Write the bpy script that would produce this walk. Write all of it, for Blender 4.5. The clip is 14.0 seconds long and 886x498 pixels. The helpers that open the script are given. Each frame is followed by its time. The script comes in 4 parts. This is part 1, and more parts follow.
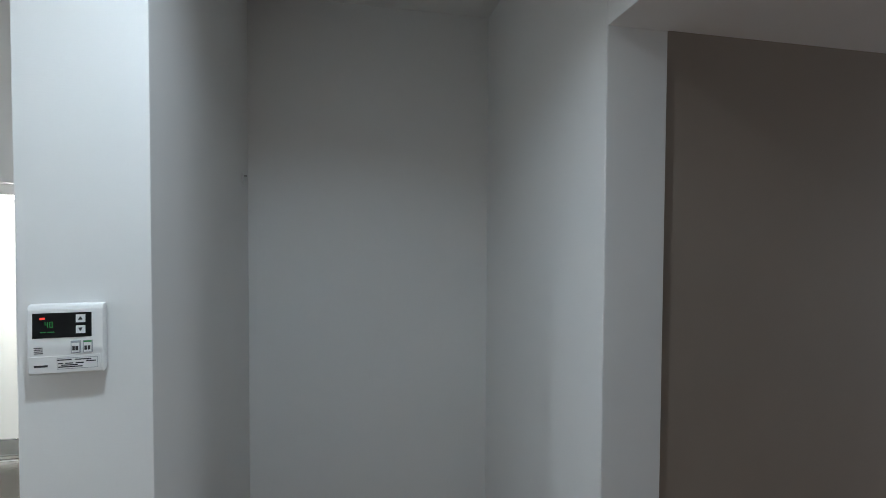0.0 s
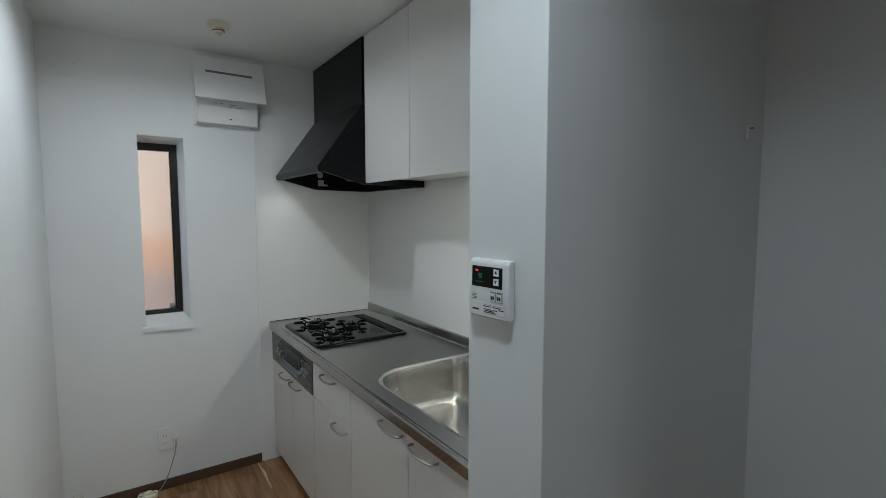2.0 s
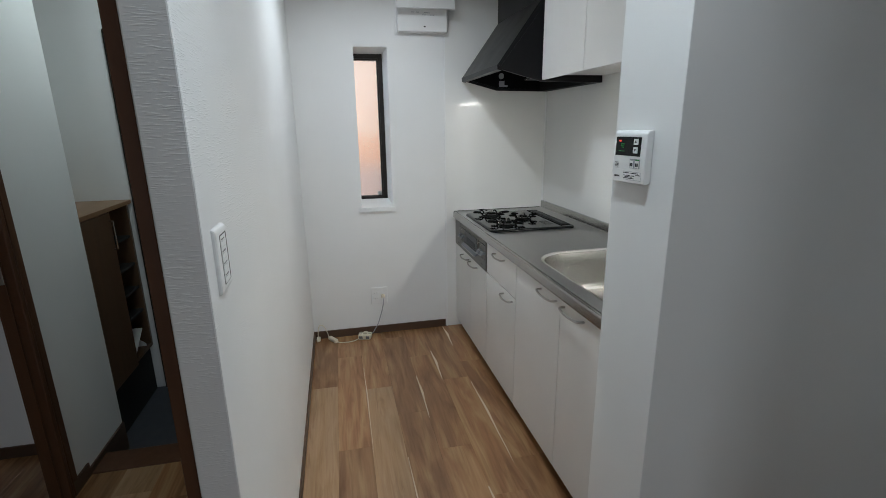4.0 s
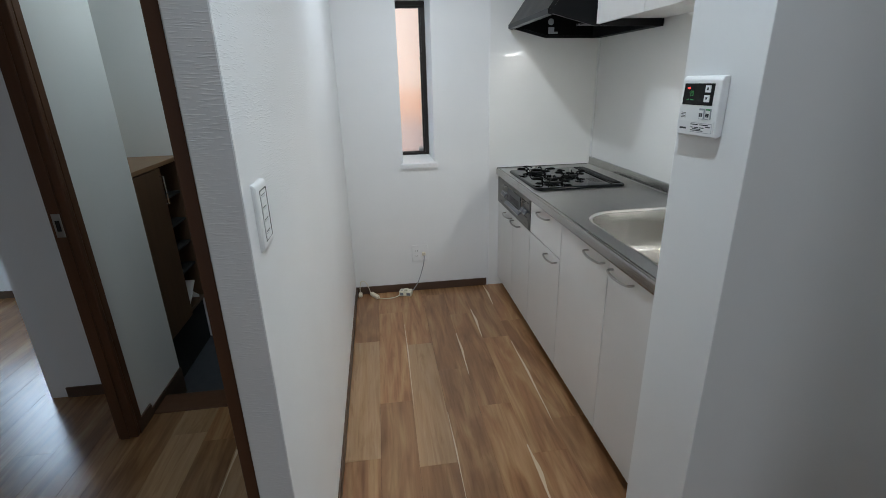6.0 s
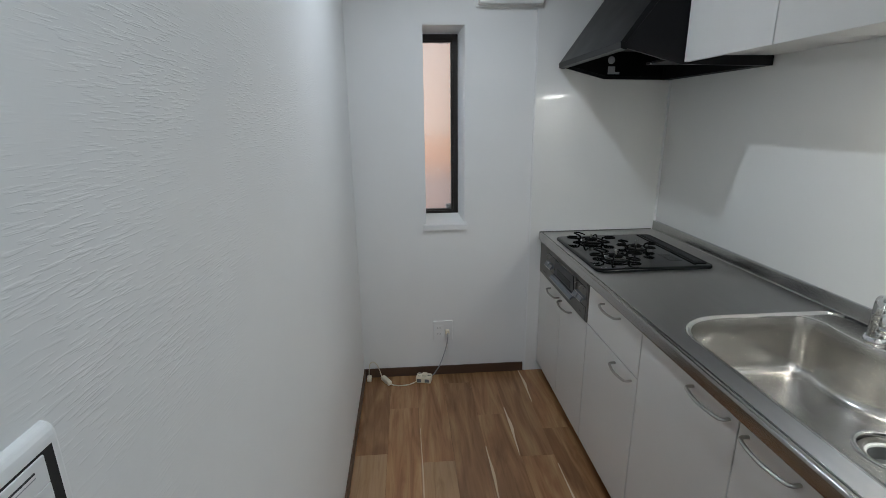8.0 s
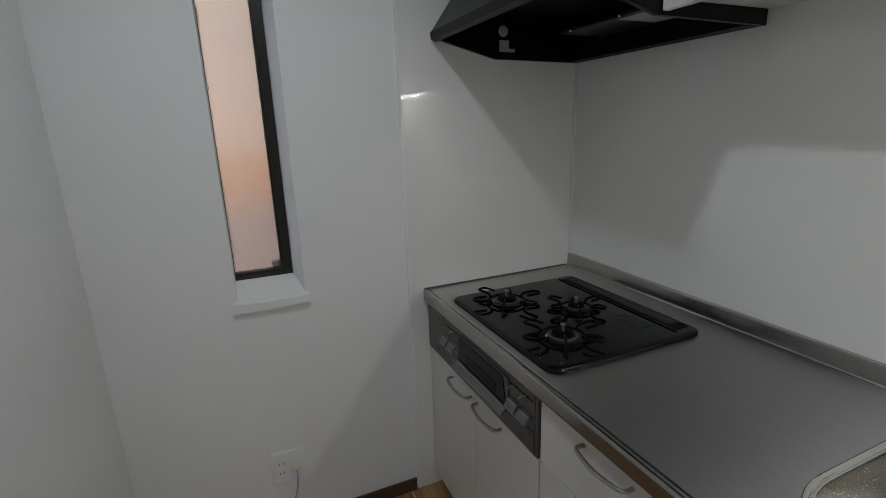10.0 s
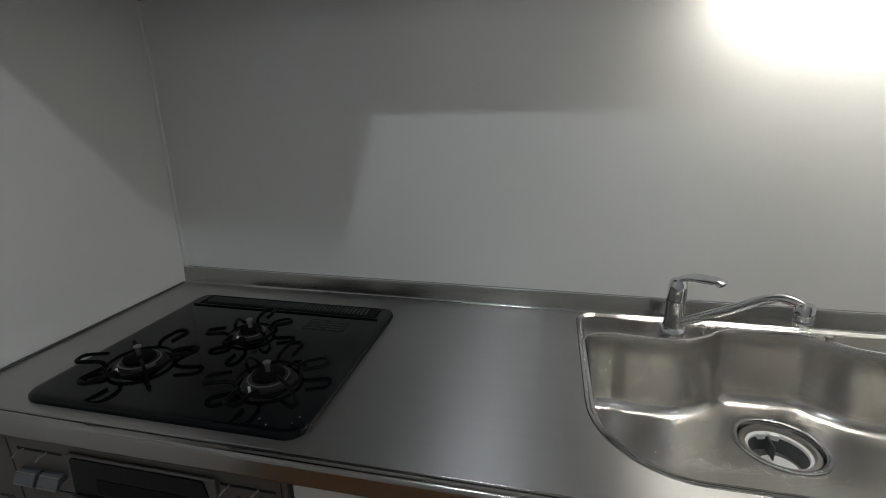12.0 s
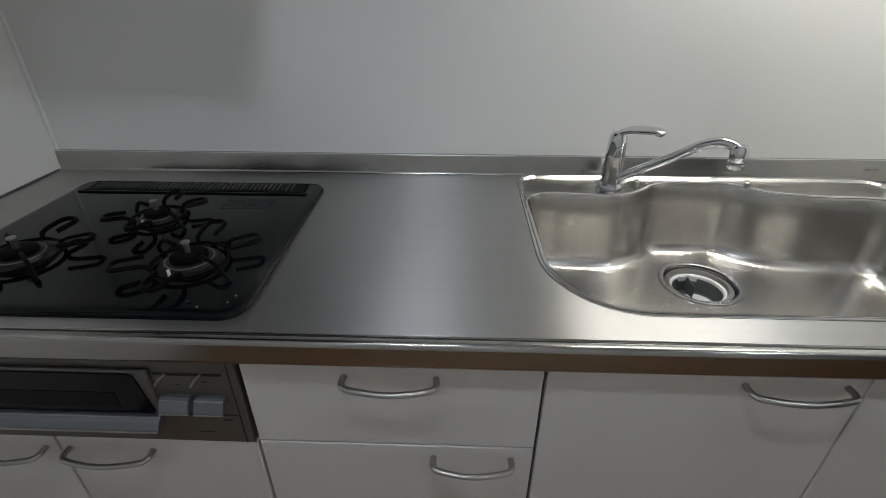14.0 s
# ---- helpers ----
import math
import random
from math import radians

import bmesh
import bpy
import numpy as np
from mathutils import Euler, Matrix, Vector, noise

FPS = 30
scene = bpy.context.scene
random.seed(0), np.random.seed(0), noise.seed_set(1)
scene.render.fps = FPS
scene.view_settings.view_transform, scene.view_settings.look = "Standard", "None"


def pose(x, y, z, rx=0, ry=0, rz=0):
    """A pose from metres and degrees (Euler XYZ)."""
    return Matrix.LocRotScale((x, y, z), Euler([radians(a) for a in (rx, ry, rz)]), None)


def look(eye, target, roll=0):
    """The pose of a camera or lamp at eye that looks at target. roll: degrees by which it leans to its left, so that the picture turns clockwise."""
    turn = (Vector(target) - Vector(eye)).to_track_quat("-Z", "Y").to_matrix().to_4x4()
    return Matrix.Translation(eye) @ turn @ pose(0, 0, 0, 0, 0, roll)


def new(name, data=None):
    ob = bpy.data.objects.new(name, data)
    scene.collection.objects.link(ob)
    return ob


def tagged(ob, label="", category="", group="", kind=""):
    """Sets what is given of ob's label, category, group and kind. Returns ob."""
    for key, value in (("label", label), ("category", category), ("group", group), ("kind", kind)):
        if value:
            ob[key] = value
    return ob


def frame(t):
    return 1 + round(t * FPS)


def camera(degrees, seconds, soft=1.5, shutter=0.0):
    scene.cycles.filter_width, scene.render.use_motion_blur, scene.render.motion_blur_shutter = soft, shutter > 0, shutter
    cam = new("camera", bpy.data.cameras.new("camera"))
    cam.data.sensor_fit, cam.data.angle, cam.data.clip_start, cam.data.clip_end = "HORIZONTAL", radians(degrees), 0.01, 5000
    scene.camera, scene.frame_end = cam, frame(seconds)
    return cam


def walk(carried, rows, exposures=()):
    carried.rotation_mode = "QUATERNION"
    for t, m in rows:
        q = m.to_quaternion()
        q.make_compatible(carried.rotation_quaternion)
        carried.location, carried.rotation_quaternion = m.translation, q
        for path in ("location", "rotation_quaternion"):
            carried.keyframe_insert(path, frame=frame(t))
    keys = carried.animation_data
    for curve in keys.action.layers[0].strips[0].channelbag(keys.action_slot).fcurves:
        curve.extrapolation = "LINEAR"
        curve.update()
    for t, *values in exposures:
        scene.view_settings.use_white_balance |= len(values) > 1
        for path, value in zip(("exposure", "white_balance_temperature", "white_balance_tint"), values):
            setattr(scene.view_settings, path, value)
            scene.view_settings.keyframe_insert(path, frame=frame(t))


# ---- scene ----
cam = camera(86.5, 14.0, soft=0.4, shutter=0.0)
PATH = [
    (0, (-0.013, -2.641, 1.531), (1.943, -3.045, 1.475), 0.3),
    (0.3, (0.023, -2.740, 1.511), (2.023, -2.738, 1.462), 0.2),
    (0.5, (0.064, -2.775, 1.506), (2.049, -2.554, 1.409), -0.2),
    (1, (0.165, -2.768, 1.495), (2.018, -2.026, 1.404), 0.4),
    (1.5, (0.245, -2.815, 1.498), (1.759, -1.514, 1.386), -0.1),
    (2, (0.282, -2.889, 1.507), (1.413, -1.246, 1.351), 0.0),
    (2.5, (0.275, -2.933, 1.492), (1.157, -1.15, 1.29), 0.3),
    (3, (0.253, -3.035, 1.467), (0.946, -1.18, 1.182), 0.2),
    (3.5, (0.239, -3.11, 1.444), (0.779, -1.226, 1.049), -0.1),
    (4, (0.238, -3.14, 1.432), (0.651, -1.251, 0.922), -0.8),
    (4.2, (0.242, -3.143, 1.427), (0.616, -1.257, 0.878), -1.1),
    (6.3, (0.237, -3.065, 1.421), (0.463, -1.197, 0.742), -1.6),
    (6.5, (0.248, -3.016, 1.434), (0.467, -1.141, 0.773), -1.7),
    (7, (0.277, -2.894, 1.449), (0.455, -0.995, 0.846), -1.5),
    (7.5, (0.291, -2.72, 1.447), (0.429, -0.804, 0.887), -1.3),
    (7.7, (0.281, -2.629, 1.468), (0.413, -0.709, 0.923), -0.9),
    (9.8, (0.39, -1.639, 1.427), (0.983, 0.204, 0.923), -0.3),
    (10, (0.427, -1.539, 1.43), (1.189, 0.239, 0.922), -1.9),
    (10.5, (0.485, -1.361, 1.411), (1.772, 0.065, 0.856), -1.2),
    (11, (0.457, -1.158, 1.404), (2.163, -0.263, 0.868), 0.4),
    (11.5, (0.463, -1.125, 1.389), (2.293, -0.498, 0.881), -0.3),
    (12, (0.479, -1.091, 1.362), (2.347, -0.671, 0.784), -0.7),
    (12.5, (0.501, -1.052, 1.313), (2.355, -0.821, 0.599), -0.5),
    (13, (0.512, -1.037, 1.287), (2.323, -0.889, 0.451), 0.3),
    (13.5, (0.515, -1.034, 1.278), (2.285, -0.94, 0.353), 0.1),
    (14, (0.517, -1.034, 1.276), (2.254, -0.977, 0.287), 0.1),
]
EXPOSURES = [(0.0, -0.02, 6050, 8), (0.5, -0.36, 6050, 8), (1.0, -0.36, 6080, 7), (1.5, -0.53, 6100, 6), (2.0, -0.63, 6080, 6), (2.5, -0.68, 6100, 7), (3.5, -0.34, 6150, 8), (4.2, -0.16, 6180, 9), (6.3, -0.12, 6020, 9), (7.0, -0.26, 6020, 9), (7.7, -0.46, 6020, 9), (9.8, -1.02, 6330, 10), (10.5, -1.02, 6330, 10), (11.0, -1.10, 6320, 11), (11.5, -1.26, 6320, 11), (12.0, -1.28, 6280, 11), (13.0, -0.92, 6180, 11), (14.0, -0.80, 6180, 11)]
walk(cam, [(t, look(eye, target, roll)) for t, eye, target, roll in PATH], EXPOSURES)

# ---- light ----
world = bpy.data.worlds.new("world")
scene.world = world
world.use_nodes = True
wn = world.node_tree.nodes
sky = wn.new("ShaderNodeTexSky")
sky.sky_type, sky.sun_disc = "NISHITA", False
sky.sun_elevation, sky.sun_rotation = radians(35), radians(200)
world.node_tree.links.new(sky.outputs[0], wn["Background"].inputs[0])
wn["Background"].inputs[1].default_value = 0.08


def lamp(name, kind, m, power, color, **settings):
    data = bpy.data.lights.new(name, kind)
    data.energy, data.color = power, color
    for key, value in settings.items():
        if key == "size":
            data.size = value
        elif key == "size_y":
            data.shape, data.size_y = "RECTANGLE", value
        elif key == "radius":
            data.shadow_soft_size = value
        elif key == "spread":
            data.spread = value
    ob = new(name, data)
    ob.matrix_world = m
    return ob


# ceiling lamps, the strip lamp under the wall cabinets, daylight at the windows
lamp("kitchen_lamp", "AREA", pose(0.51, -0.87, 2.335), 8.2, (0.86, 0.935, 1.0), size=0.06, size_y=0.06, spread=radians(164))
lamp("passage_lamp", "AREA", pose(0.50, -2.45, 2.335), 4.9, (0.80, 0.92, 1.0), size=0.07, size_y=0.07, spread=radians(138))
lamp("strip_lamp", "AREA", pose(1.585, -1.745, 1.624), 7.0, (1.0, 0.955, 0.83), size=0.04, size_y=0.60)
lamp("window_light", "AREA", pose(-0.05, -6.48, 1.10) @ pose(0, 0, 0, 90, 0, 0), 12.0, (0.80, 0.90, 1.0), size=0.9, size_y=1.8)
lamp("room_light", "AREA", pose(-2.55, 0.43, 1.15) @ pose(0, 0, 0, -90, 0, 0), 9.0, (0.52, 0.76, 1.0), size=0.74, size_y=1.0)
lamp("gap_light", "AREA", look((0.12, 0.33, 1.55), (0.90, 0.10, 1.35)), 3.5, (0.48, 0.74, 1.0), size=0.2, size_y=1.2)
# unseen lamp, added to brighten the hall
lamp("entrance_fill_lamp", "AREA", pose(-0.45, -0.75, 2.335), 3.8, (0.80, 0.95, 0.95), size=0.12, size_y=0.12)

# ---- materials ----
def material(name, color, rough=0.5, metal=0.0, spec=0.5):
    m = bpy.data.materials.new(name)
    m.use_nodes = True
    n = m.node_tree.nodes["Principled BSDF"]
    n.inputs["Base Color"].default_value = (*color, 1)
    n.inputs["Roughness"].default_value = rough
    n.inputs["Metallic"].default_value = metal
    n.inputs["Specular IOR Level"].default_value = spec
    return m


def node(m, kind, **inputs):
    n = m.node_tree.nodes.new(kind)
    for key, value in inputs.items():
        n.inputs[key.replace("_", " ")].default_value = value
    return n


def link(m, a, b):
    m.node_tree.links.new(a, b)


def bsdf(m):
    return m.node_tree.nodes["Principled BSDF"]


def coords(m, scale=(1, 1, 1)):
    c = node(m, "ShaderNodeTexCoord")
    p = node(m, "ShaderNodeMapping")
    p.inputs["Scale"].default_value = scale
    link(m, c.outputs["Object"], p.inputs["Vector"])
    return p.outputs["Vector"]


def grain(m, color_a, color_b, scale, stretch=(1, 1, 1), detail=4.0):
    """Lets the base colour wander between two colours."""
    n = node(m, "ShaderNodeTexNoise", Scale=scale, Detail=detail)
    link(m, coords(m, stretch), n.inputs["Vector"])
    r = node(m, "ShaderNodeMix")
    r.data_type = "RGBA"
    r.inputs[6].default_value, r.inputs[7].default_value = (*color_a, 1), (*color_b, 1)
    link(m, n.outputs["Fac"], r.inputs[0])
    link(m, r.outputs[2], bsdf(m).inputs["Base Color"])
    return n, r


def relief(m, scale, strength, distance, stretch=(1, 1, 1), detail=3.0):
    n = node(m, "ShaderNodeTexNoise", Scale=scale, Detail=detail)
    link(m, coords(m, stretch), n.inputs["Vector"])
    b = node(m, "ShaderNodeBump", Strength=strength, Distance=distance)
    link(m, n.outputs["Fac"], b.inputs["Height"])
    link(m, b.outputs["Normal"], bsdf(m).inputs["Normal"])
    return n, b


def smudge(m, low, high, scale, stretch=(1, 1, 1)):
    """Lets the roughness wander."""
    n = node(m, "ShaderNodeTexNoise", Scale=scale, Detail=3.0)
    link(m, coords(m, stretch), n.inputs["Vector"])
    r = node(m, "ShaderNodeMapRange")
    r.inputs["To Min"].default_value, r.inputs["To Max"].default_value = low, high
    link(m, n.outputs["Fac"], r.inputs["Value"])
    link(m, r.outputs["Result"], bsdf(m).inputs["Roughness"])


def wallpaper(name, a, b, depth=0.05):
    m = material(name, a, 0.62, spec=0.3)
    grain(m, a, b, 3.0)
    # sparse raised strokes, gathered in patches
    strokes = node(m, "ShaderNodeTexNoise", Scale=120.0, Detail=1.5)
    link(m, coords(m, (0.30, 0.30, 3.0)), strokes.inputs["Vector"])
    crest = node(m, "ShaderNodeMapRange")
    crest.inputs["From Min"].default_value, crest.inputs["From Max"].default_value = 0.52, 0.66
    link(m, strokes.outputs["Fac"], crest.inputs["Value"])
    patches = node(m, "ShaderNodeTexNoise", Scale=6.0, Detail=3.0)
    link(m, coords(m), patches.inputs["Vector"])
    where = node(m, "ShaderNodeMapRange")
    where.inputs["From Min"].default_value, where.inputs["From Max"].default_value = 0.36, 0.64
    where.inputs["To Min"].default_value = 0.06
    link(m, patches.outputs["Fac"], where.inputs["Value"])
    rise = node(m, "ShaderNodeMath")
    rise.operation = "MULTIPLY"
    link(m, crest.outputs["Result"], rise.inputs[0])
    link(m, where.outputs["Result"], rise.inputs[1])
    emboss = node(m, "ShaderNodeBump", Strength=depth, Distance=0.0012)
    link(m, rise.outputs[0], emboss.inputs["Height"])
    link(m, emboss.outputs["Normal"], bsdf(m).inputs["Normal"])
    return m


PAPER = wallpaper("white_wallpaper", (0.78, 0.78, 0.77), (0.83, 0.83, 0.82))
BROWN_PAPER = wallpaper("brown_wallpaper", (0.28, 0.23, 0.19), (0.34, 0.285, 0.24))
RIBBED_PAPER = wallpaper("ribbed_wallpaper", (0.78, 0.78, 0.77), (0.83, 0.83, 0.82), 0.36)
CEILING = wallpaper("ceiling_paper", (0.76, 0.76, 0.74), (0.82, 0.82, 0.80))

PANEL = material("gloss_panel", (0.83, 0.84, 0.82), 0.2)
bsdf(PANEL).inputs["Coat Weight"].default_value = 0.9
bsdf(PANEL).inputs["Coat Roughness"].default_value = 0.02
grain(PANEL, (0.81, 0.805, 0.78), (0.85, 0.845, 0.82), 2.0)

DOOR_WHITE = material("cabinet_white", (0.68, 0.66, 0.635), 0.32)
grain(DOOR_WHITE, (0.66, 0.64, 0.615), (0.70, 0.685, 0.66), 5.0)
smudge(DOOR_WHITE, 0.25, 0.4, 9.0)

STEEL = material("brushed_steel", (0.42, 0.41, 0.40), 0.40, 1.0)
grain(STEEL, (0.455, 0.448, 0.436), (0.51, 0.502, 0.49), 40.0, (1.0, 0.03, 1.0))
bsdf(STEEL).inputs["Anisotropic"].default_value = 0.93
along = node(STEEL, "ShaderNodeTangent")
along.direction_type, along.uv_map = "UV_MAP", "brushing"
link(STEEL, along.outputs[0], bsdf(STEEL).inputs["Tangent"])

EDGE_STEEL = material("folded_steel", (0.40, 0.39, 0.375), 0.19, 1.0)
grain(EDGE_STEEL, (0.36, 0.352, 0.338), (0.42, 0.412, 0.396), 60.0, (1.0, 0.02, 1.0))
smudge(EDGE_STEEL, 0.15, 0.24, 30.0, (1.0, 0.1, 1.0))
BASIN = material("satin_steel", (0.50, 0.48, 0.45), 0.26, 1.0)
grain(BASIN, (0.53, 0.515, 0.49), (0.61, 0.595, 0.57), 14.0)
CHROME = material("chrome", (0.66, 0.67, 0.68), 0.045, 1.0)
NICKEL = material("satin_nickel", (0.40, 0.385, 0.355), 0.32, 1.0)
POLISHED = material("polished_steel", (0.72, 0.71, 0.69), 0.13, 1.0)
BURNER = material("cast_metal", (0.034, 0.034, 0.033), 0.36, 0.8)
smudge(BURNER, 0.28, 0.48, 60.0)
GREY_METAL = material("grey_enamel", (0.16, 0.15, 0.135), 0.4, 0.6)
smudge(GREY_METAL, 0.33, 0.48, 30.0)
SILVER = material("silver_plastic", (0.19, 0.20, 0.22), 0.36, 0.75)
HOOD = material("black_enamel", (0.0045, 0.0045, 0.0055), 0.34, spec=0.19)
smudge(HOOD, 0.26, 0.38, 8.0)
HOOD_IN = material("dark_enamel", (0.004, 0.004, 0.0045), 0.5, spec=0.08)
GLASS_TOP = material("black_glass", (0.003, 0.0035, 0.004), 0.07, spec=0.2)
smudge(GLASS_TOP, 0.05, 0.12, 12.0)
VENT_IRON = material("grey_iron", (0.03, 0.031, 0.032), 0.5)
IRON = material("black_iron", (0.0025, 0.0025, 0.0025), 0.5, spec=0.07)
relief(IRON, 300.0, 0.2, 0.001)
CAP = material("matt_black_enamel", (0.003, 0.003, 0.003), 0.6, spec=0.05)
RUBBER = material("black_plastic", (0.012, 0.012, 0.013), 0.5)
PLASTIC = material("white_plastic", (0.80, 0.80, 0.79), 0.35)
grain(PLASTIC, (0.78, 0.78, 0.77), (0.82, 0.82, 0.81), 12.0)
OLD_PLASTIC = material("cream_plastic", (0.72, 0.66, 0.52), 0.42)
grain(OLD_PLASTIC, (0.68, 0.62, 0.47), (0.76, 0.70, 0.57), 40.0)
CUP_GREY = material("dark_grey_plastic", (0.10, 0.105, 0.105), 0.5)
SLOT_GREY = material("slot_grey", (0.14, 0.14, 0.145), 0.6)
GREY_PLASTIC = material("grey_plastic", (0.33, 0.34, 0.36), 0.45)
INK = material("dark_ink", (0.03, 0.03, 0.035), 0.6)
STICKER = material("grey_print", (0.006, 0.006, 0.0065), 0.25, spec=0.1)
SEAL = material("grey_sealant", (0.10, 0.10, 0.095), 0.4)

TRIM = material("dark_wood", (0.10, 0.05, 0.027), 0.46, spec=0.3)
grain(TRIM, (0.070, 0.030, 0.014), (0.135, 0.062, 0.030), 26.0, (1, 1, 0.06))
relief(TRIM, 90.0, 0.15, 0.001, (1, 1, 0.05))
BASE = material("brown_base", (0.085, 0.045, 0.026), 0.45)
grain(BASE, (0.06, 0.032, 0.018), (0.11, 0.06, 0.036), 26.0, (0.06, 0.06, 1))
CABWOOD = material("brown_veneer", (0.11, 0.062, 0.033), 0.4)
grain(CABWOOD, (0.08, 0.044, 0.022), (0.14, 0.08, 0.044), 30.0, (1, 1, 0.06))
TOPWOOD = material("oiled_wood", (0.26, 0.15, 0.075), 0.38)
grain(TOPWOOD, (0.21, 0.115, 0.055), (0.31, 0.185, 0.098), 24.0, (1, 0.08, 1))
SASH = material("bronze_sash", (0.022, 0.017, 0.014), 0.4, 0.3)
TILE = material("slate_tile", (0.055, 0.06, 0.072), 0.6)
grain(TILE, (0.045, 0.05, 0.06), (0.07, 0.075, 0.088), 18.0)
# near-black that puts shade into gaps, slots, recesses and the open bay
SHADE_DARK = material("painted_shade", (0.015, 0.014, 0.013), 0.8)


def glowing(name, color, strength):
    m = material(name, color, 0.4)
    bsdf(m).inputs["Emission Color"].default_value = (*color, 1)
    bsdf(m).inputs["Emission Strength"].default_value = strength
    return m


LED_GREEN = glowing("green_segments", (0.015, 0.22, 0.04), 0.07)
LED_RED = glowing("red_mark", (0.9, 0.06, 0.04), 0.7)
TUBE = glowing("lit_diffuser", (1.0, 0.98, 0.93), 22.0)

# oak boards: heart wood, grain lines, pale sapwood along one edge here and there; each board differs
FLOOR = material("oak_boards", (0.25, 0.14, 0.075), 0.34)
info = node(FLOOR, "ShaderNodeObjectInfo")
shift = node(FLOOR, "ShaderNodeCombineXYZ")
times = node(FLOOR, "ShaderNodeMath")
times.operation = "MULTIPLY"
times.inputs[1].default_value = 37.0
link(FLOOR, info.outputs["Random"], times.inputs[0])
for axis in range(3):
    link(FLOOR, times.outputs[0], shift.inputs[axis])
add = node(FLOOR, "ShaderNodeVectorMath")
add.operation = "ADD"
link(FLOOR, coords(FLOOR, (1, 1, 1)), add.inputs[0])
link(FLOOR, shift.outputs[0], add.inputs[1])
fine = node(FLOOR, "ShaderNodeMapping")
fine.inputs["Scale"].default_value = (1.0, 0.045, 1.0)
link(FLOOR, add.outputs[0], fine.inputs["Vector"])
lines = node(FLOOR, "ShaderNodeTexNoise", Scale=85.0, Detail=6.0, Distortion=0.6)
link(FLOOR, fine.outputs[0], lines.inputs["Vector"])
wide = node(FLOOR, "ShaderNodeMapping")
wide.inputs["Scale"].default_value = (1.0, 0.12, 1.0)
link(FLOOR, add.outputs[0], wide.inputs["Vector"])
bands = node(FLOOR, "ShaderNodeTexNoise", Scale=11.0, Detail=3.0, Distortion=1.8)
link(FLOOR, wide.outputs[0], bands.inputs["Vector"])
ramp = node(FLOOR, "ShaderNodeValToRGB")
ramp.name = "wood_tone"
ramp.color_ramp.elements[0].position, ramp.color_ramp.elements[0].color = 0.24, (0.200, 0.094, 0.040, 1)
ramp.color_ramp.elements[1].position, ramp.color_ramp.elements[1].color = 0.74, (0.43, 0.250, 0.118, 1)
mid = ramp.color_ramp.elements.new(0.48)
mid.color = (0.30, 0.152, 0.069, 1)
link(FLOOR, bands.outputs["Fac"], ramp.inputs["Fac"])
dark = node(FLOOR, "ShaderNodeMix")
dark.data_type, dark.blend_type = "RGBA", "MULTIPLY"
dark.inputs[0].default_value = 0.62
link(FLOOR, ramp.outputs["Color"], dark.inputs[6])
fibre = node(FLOOR, "ShaderNodeValToRGB")
fibre.color_ramp.elements[0].position, fibre.color_ramp.elements[0].color = 0.30, (0.84, 0.81, 0.78, 1)
fibre.color_ramp.elements[1].position, fibre.color_ramp.elements[1].color = 0.60, (1.08, 1.06, 1.04, 1)
link(FLOOR, lines.outputs["Fac"], fibre.inputs["Fac"])
link(FLOOR, fibre.outputs["Color"], dark.inputs[7])
board = node(FLOOR, "ShaderNodeHueSaturation")
value = node(FLOOR, "ShaderNodeMapRange")
value.inputs["To Min"].default_value, value.inputs["To Max"].default_value = 0.80, 1.10
link(FLOOR, info.outputs["Random"], value.inputs["Value"])
link(FLOOR, value.outputs["Result"], board.inputs["Value"])
link(FLOOR, dark.outputs[2], board.inputs["Color"])
bsdf(FLOOR).inputs["Roughness"].default_value = 0.24
# dark flecks and short growth marks
short = node(FLOOR, "ShaderNodeMapping")
short.inputs["Scale"].default_value = (1.0, 0.09, 1.0)
link(FLOOR, add.outputs[0], short.inputs["Vector"])
flecks = node(FLOOR, "ShaderNodeTexNoise", Scale=22.0, Detail=5.0, Distortion=2.2)
link(FLOOR, short.outputs[0], flecks.inputs["Vector"])
spots = node(FLOOR, "ShaderNodeValToRGB")
spots.color_ramp.elements[0].position, spots.color_ramp.elements[0].color = 0.34, (0.52, 0.47, 0.43, 1)
spots.color_ramp.elements[1].position, spots.color_ramp.elements[1].color = 0.47, (1.0, 1.0, 1.0, 1)
link(FLOOR, flecks.outputs["Fac"], spots.inputs["Fac"])
marked = node(FLOOR, "ShaderNodeMix")
marked.data_type, marked.blend_type = "RGBA", "MULTIPLY"
marked.inputs[0].default_value = 0.34
link(FLOOR, board.outputs["Color"], marked.inputs[6])
link(FLOOR, spots.outputs["Color"], marked.inputs[7])
link(FLOOR, marked.outputs[2], bsdf(FLOOR).inputs["Base Color"])
bump = node(FLOOR, "ShaderNodeBump", Strength=0.12, Distance=0.001)
link(FLOOR, lines.outputs["Fac"], bump.inputs["Height"])
link(FLOOR, bump.outputs["Normal"], bsdf(FLOOR).inputs["Normal"])
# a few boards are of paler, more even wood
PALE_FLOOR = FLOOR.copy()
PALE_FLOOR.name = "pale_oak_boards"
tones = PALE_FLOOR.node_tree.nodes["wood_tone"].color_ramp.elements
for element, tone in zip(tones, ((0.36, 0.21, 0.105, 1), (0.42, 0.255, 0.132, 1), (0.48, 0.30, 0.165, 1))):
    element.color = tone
SAPWOOD = material("pale_sapwood", (0.55, 0.40, 0.24), 0.36)
grain(SAPWOOD, (0.48, 0.33, 0.19), (0.62, 0.47, 0.30), 60.0, (1, 0.05, 1))
GROOVE = material("board_groove", (0.05, 0.028, 0.016), 0.6)

